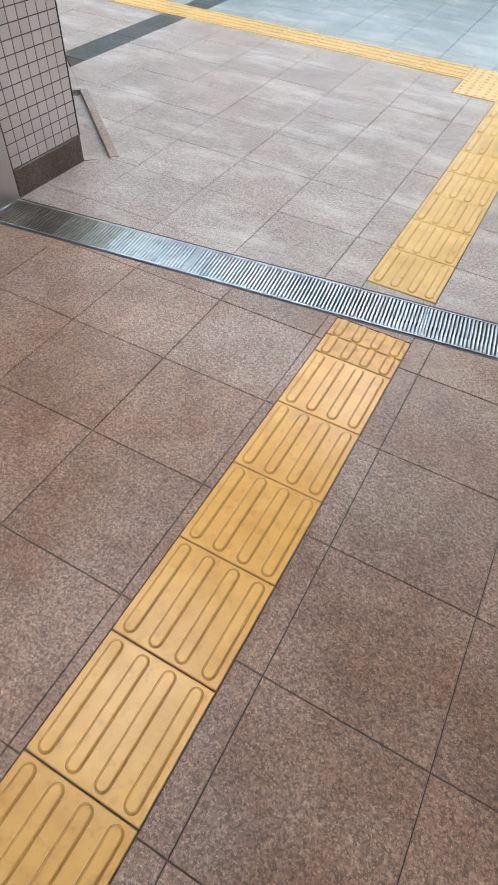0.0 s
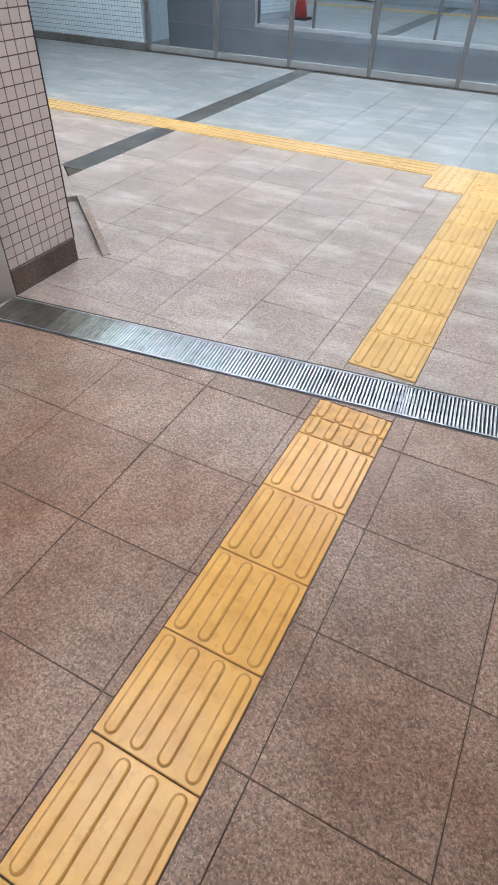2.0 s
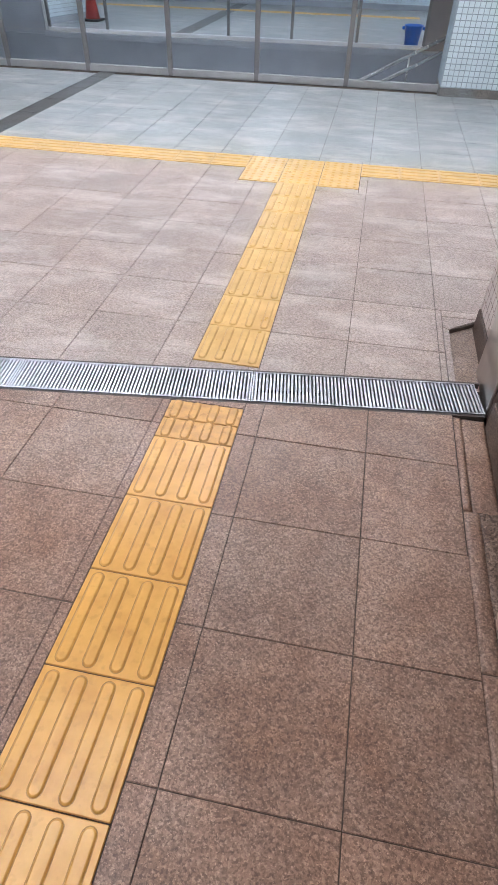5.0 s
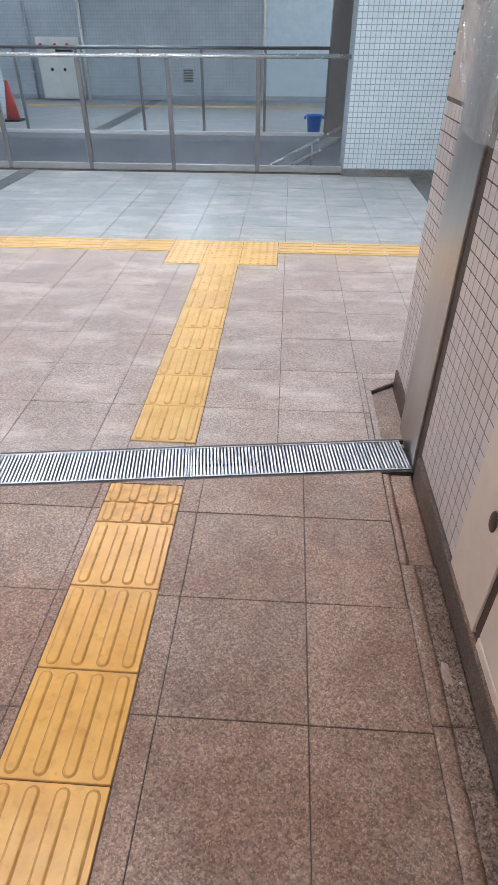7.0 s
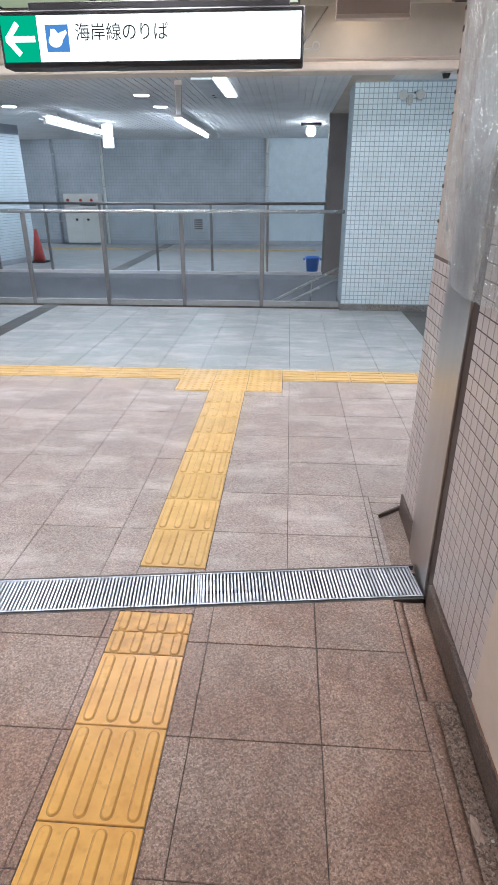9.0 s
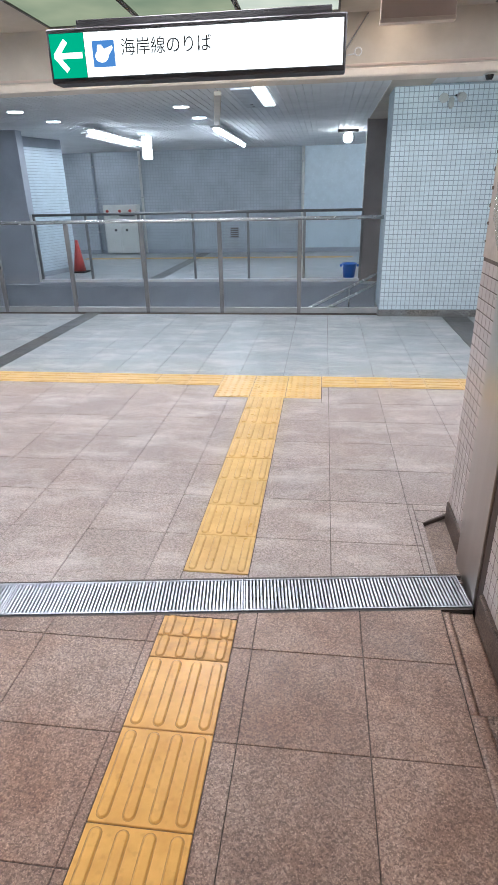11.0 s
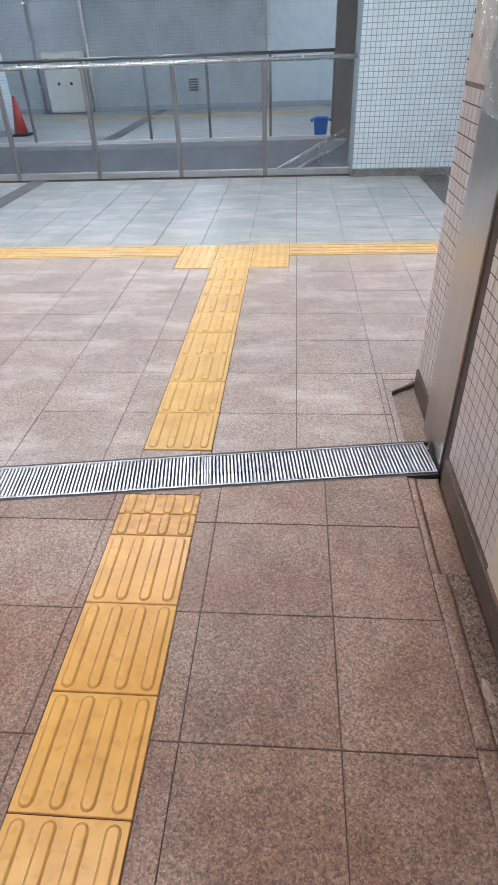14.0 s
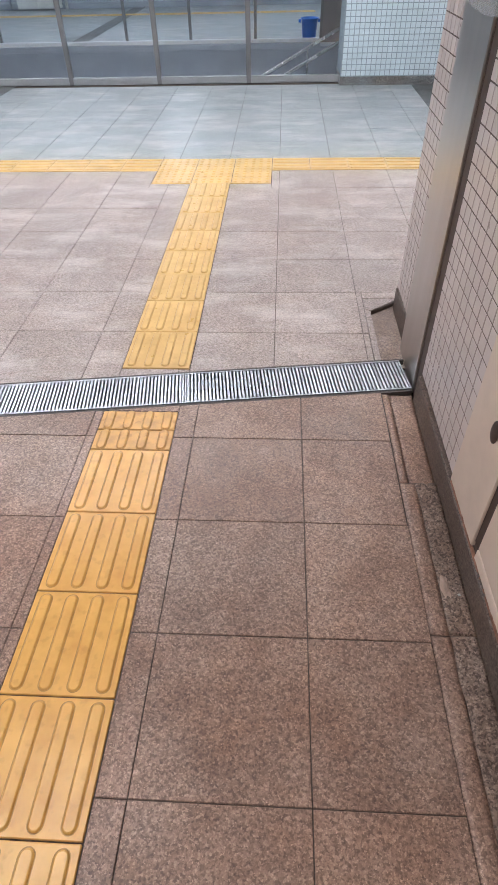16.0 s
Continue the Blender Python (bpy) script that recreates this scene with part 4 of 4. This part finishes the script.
part("plinth", prism([(-5.885, 9.72), (-5.325, 11.69), (-5.34, 11.69), (-5.9, 9.72)], 0, 0.09), GREY_PANEL, white)

t = thing("traffic_cone", "red plastic traffic cone on a black base", "traffic cone", "", (-5.12, 11.3, 0))
part("base", box(-0.18, 0.18, -0.18, 0.18, 0, 0.035, 0.012, seg=2), BLACK, t)
part("body", tube((0, 0, 0.03), (0, 0, 0.68), 0.135, seg=24, r2=0.03), RED, t, smooth=True)

t = thing("bucket", "blue plastic bucket by the wall end", "bucket", "", (0.8, 10.35, 0))
bm = bmesh.new()
prof = ((0.0, 0.0), (0.12, 0.0), (0.15, 0.27), (0.165, 0.27), (0.165, 0.29), (0.143, 0.29), (0.115, 0.02), (0.0, 0.02))
rings = [[bm.verts.new((r * math.cos(a), r * math.sin(a), z)) for a in [2 * math.pi * k / 24 for k in range(24)]] for r, z in prof[1:-1]]
for p, q in zip(rings, rings[1:]):
    for i in range(24):
        bm.faces.new((p[i], p[(i + 1) % 24], q[(i + 1) % 24], q[i]))
bm.faces.new(rings[0][::-1])
bm.faces.new(rings[-1])
bm.transform(Matrix.Diagonal((0.9, 0.9, 0.92, 1)))
part("pail", bm, BLUE, t, smooth=True)
for s in (-1, 1):
    part("lug", box(s * 0.16 - 0.022, s * 0.16 + 0.022, -0.02, 0.02, 0.2, 0.245, 0.006), BLUE, t)

t = thing("hydrant_cabinet", "white two-door hydrant cabinet with red lamps", "cabinet", "", (-5.43, 15.42, 0))
part("body", box(-0.49, 0.49, -0.16, 0.18, 0.03, 1.32, 0.01), WHITE, t)
for s in (-1, 1):
    d = part("door", box(0.012 if s > 0 else -0.47, 0.47 if s > 0 else -0.012, -0.178, -0.161, 0.06, 0.98, 0.006), WHITE, t)
    part("handle", tube((s * 0.16, -0.18, 0.66), (s * 0.16, -0.2, 0.66), 0.035, seg=16), BLACK, d, "round black handle")
part("control_panel", box(-0.47, 0.47, -0.176, -0.161, 1.0, 1.29, 0.005), WHITE, t)
for x in (-0.36, 0.0, 0.3):
    part("lamp", tube((x, -0.176, 1.16), (x, -0.23, 1.16), 0.042, seg=16, r2=0.03), RED, t, "red lamp")
part("label_plate", box(-0.02, 0.42, -0.182, -0.177, 1.02, 1.07), BLACK, t)

for nm, x, mat, r in (("conduit", -4.83, WHITE, 0.035), ("conduit", -6.2, GREY_PANEL, 0.03), ("conduit", -0.32, WHITE, 0.04)):
    t = thing(nm, "vertical conduit pipe fixed on the rear wall", "pipe", "conduits", (x, 15.55, 0))
    part("pipe", tube((0, 0, 0), (0, 0, FAR_TOP), r), mat, t, smooth=True)
    for z in (0.6, 1.5, 2.3):
        part("clip", box(-r - 0.015, r + 0.015, -r - 0.006, 0.05, z - 0.015, z + 0.015), ALUMINIUM, t)
t = thing("wall_vent", "small grey louvred vent box on the rear wall", "vent", "", (-2.23, 15.58, 0.53))
part("casing", box(-0.13, 0.13, -0.03, 0.02, -0.15, 0.15, 0.008), GREY_PANEL, t)
for k in range(5):
    part("louvre", box(-0.11, 0.11, -0.038, -0.03, -0.12 + 0.055 * k, -0.09 + 0.055 * k), BRONZE, t)
rear = bpy.data.objects["wall_north"]
part("panel", box(-0.28, 2.2, 15.585, 15.6, 0.11, FAR_TOP), BLUE_TILE, rear, "pale tiled wall panel")

far_line = strip("faint yellow tactile strip on the far floor", [(cross_bar, -6.0 + 0.3 * i, 14.1, 90) for i in range(24)])

# ---- hanging sign ----
sign = thing("hanging_sign", "lit white direction sign with green arrow panel", "sign", "", (-0.6, 3.1, 2.42))
part("casing", box(-0.985, 0.995, 0.0, 0.16, -0.155, 0.155, 0.008), SIGN_CASE, sign, "dark bronze casing")
part("white_face", box(-0.725, 0.975, -0.006, -0.001, -0.125, 0.125), WHITE_SIGN, sign, "glowing white face")
part("green_face", box(-0.965, -0.73, -0.006, -0.001, -0.125, 0.125), GREEN_SIGN, sign, "glowing green panel")
arrow = bmesh.new()
for a, b in (((-0.745, 0), (-0.93, 0)), ((-0.93, 0), (-0.862, 0.075)), ((-0.93, 0), (-0.862, -0.075))):
    p, q = Vector((a[0], 0, a[1])), Vector((b[0], 0, b[1]))
    d = (q - p).normalized()
    s = Vector((-d.z, 0, d.x)) * 0.017
    vs = [arrow.verts.new(v + Vector((0, y, 0))) for y in (-0.0105, -0.0075) for v in (p - s, p + s, q + d * 0.012 + s, q + d * 0.012 - s)]
    for f in ((0, 1, 2, 3), (7, 6, 5, 4), (0, 4, 5, 1), (1, 5, 6, 2), (2, 6, 7, 3), (3, 7, 4, 0)):
        arrow.faces.new([vs[i] for i in f])
part("arrow", arrow, WHITE_SIGN, sign, "white arrow pointing left")
part("emblem", box(-0.672, -0.522, -0.0095, -0.0065, -0.072, 0.075), BLUE_SIGN, sign, "blue square emblem")
em = bmesh.new()
bmesh.ops.create_circle(em, cap_ends=True, segments=24, radius=0.046)
em.transform(pose(-0.61, -0.0115, -0.012, 90, 0, 0) @ Matrix.Diagonal((1, 0.78, 1, 1)))
part("emblem_disc", em, WHITE_SIGN, sign, "plain white disc")
em = bmesh.new()
vs = [em.verts.new((x, -0.0116, z)) for x, z in ((-0.645, -0.005), (-0.575, -0.025), (-0.53, 0.03), (-0.535, 0.045), (-0.59, 0.028), (-0.61, 0.052), (-0.635, 0.052))]
em.faces.new(vs)
part("emblem_wing", em, WHITE_SIGN, sign, "plain white shape")
cu = bpy.data.curves.new("writing", "FONT")
cu.body = "海岸線のりば"
cu.size = 0.108
tmp = new("writing_tmp", cu)
bpy.context.view_layer.update()
me = bpy.data.meshes.new_from_object(tmp.evaluated_get(bpy.context.evaluated_depsgraph_get()))
bpy.data.objects.remove(tmp)
me.materials.clear()
me.materials.append(INK)
wr = part("writing", me, None, sign, "black sign lettering")
wx = [v.co.x for v in me.vertices] or [0, 1]
k = 0.605 / (max(wx) - min(wx))
wr.matrix_basis = pose(-0.475 - min(wx) * k, -0.0085, -0.005, 90, 0, 0) @ Matrix.Diagonal((k, k, 1, 1))
part("mounting_channel", box(-0.8, 0.9, 0.08, 0.15, 0.155, 0.215, 0.004), SIGN_CASE, sign, "dark mounting channel")
for a, b in ((0.99, 1.23), (-0.98, -1.4)):
    part("stay_wire", tube((a, 0.16, -0.02), (b, 2.08, 0.62), 0.006), BLACK, sign)

ring = bmesh.new()
for k in range(16):
    a, b = 2 * math.pi * k / 16, 2 * math.pi * (k + 1) / 16
    tube((1.075 + 0.022 * math.cos(a), 0.1, -0.04 + 0.022 * math.sin(a)), (1.075 + 0.022 * math.cos(b), 0.1, -0.04 + 0.022 * math.sin(b)), 0.004, ring, 6)
part("hook_ring", ring, ALUMINIUM, sign, "small metal ring")
part("hook_arm", tube((0.99, 0.1, -0.06), (1.06, 0.1, -0.05), 0.004, seg=8), ALUMINIUM, sign)

t = thing("ceiling_sensor", "small dark sensor fixed under the bulkhead moulding", "sensor", "", (1.805, 5.31, 2.545))
part("plate", box(-0.05, 0.05, -0.05, 0.05, -0.012, 0, 0.004), WHITE, t)
part("lens", tube((0, 0, -0.05), (0, 0, -0.012), 0.028, seg=18, r2=0.04), BLACK, t, "dark lens")

t = thing("hanging_board", "brown board hung from the ceiling with pale lower edge", "hanging board", "", (0.75, 2.5, 2.37))
part("board", box(-0.195, 0.195, 0, 0.05, 0.018, 0.62, 0.004), BROWN_BOARD, t)
part("edge_trim", box(-0.197, 0.197, -0.004, 0.054, 0, 0.02, 0.002), CREAM, t)
for x in (-0.14, 0.14):
    part("rod", tube((x, 0.025, 0.6), (x, 0.025, HALL_TOP - 2.37), 0.008), BLACK, t)
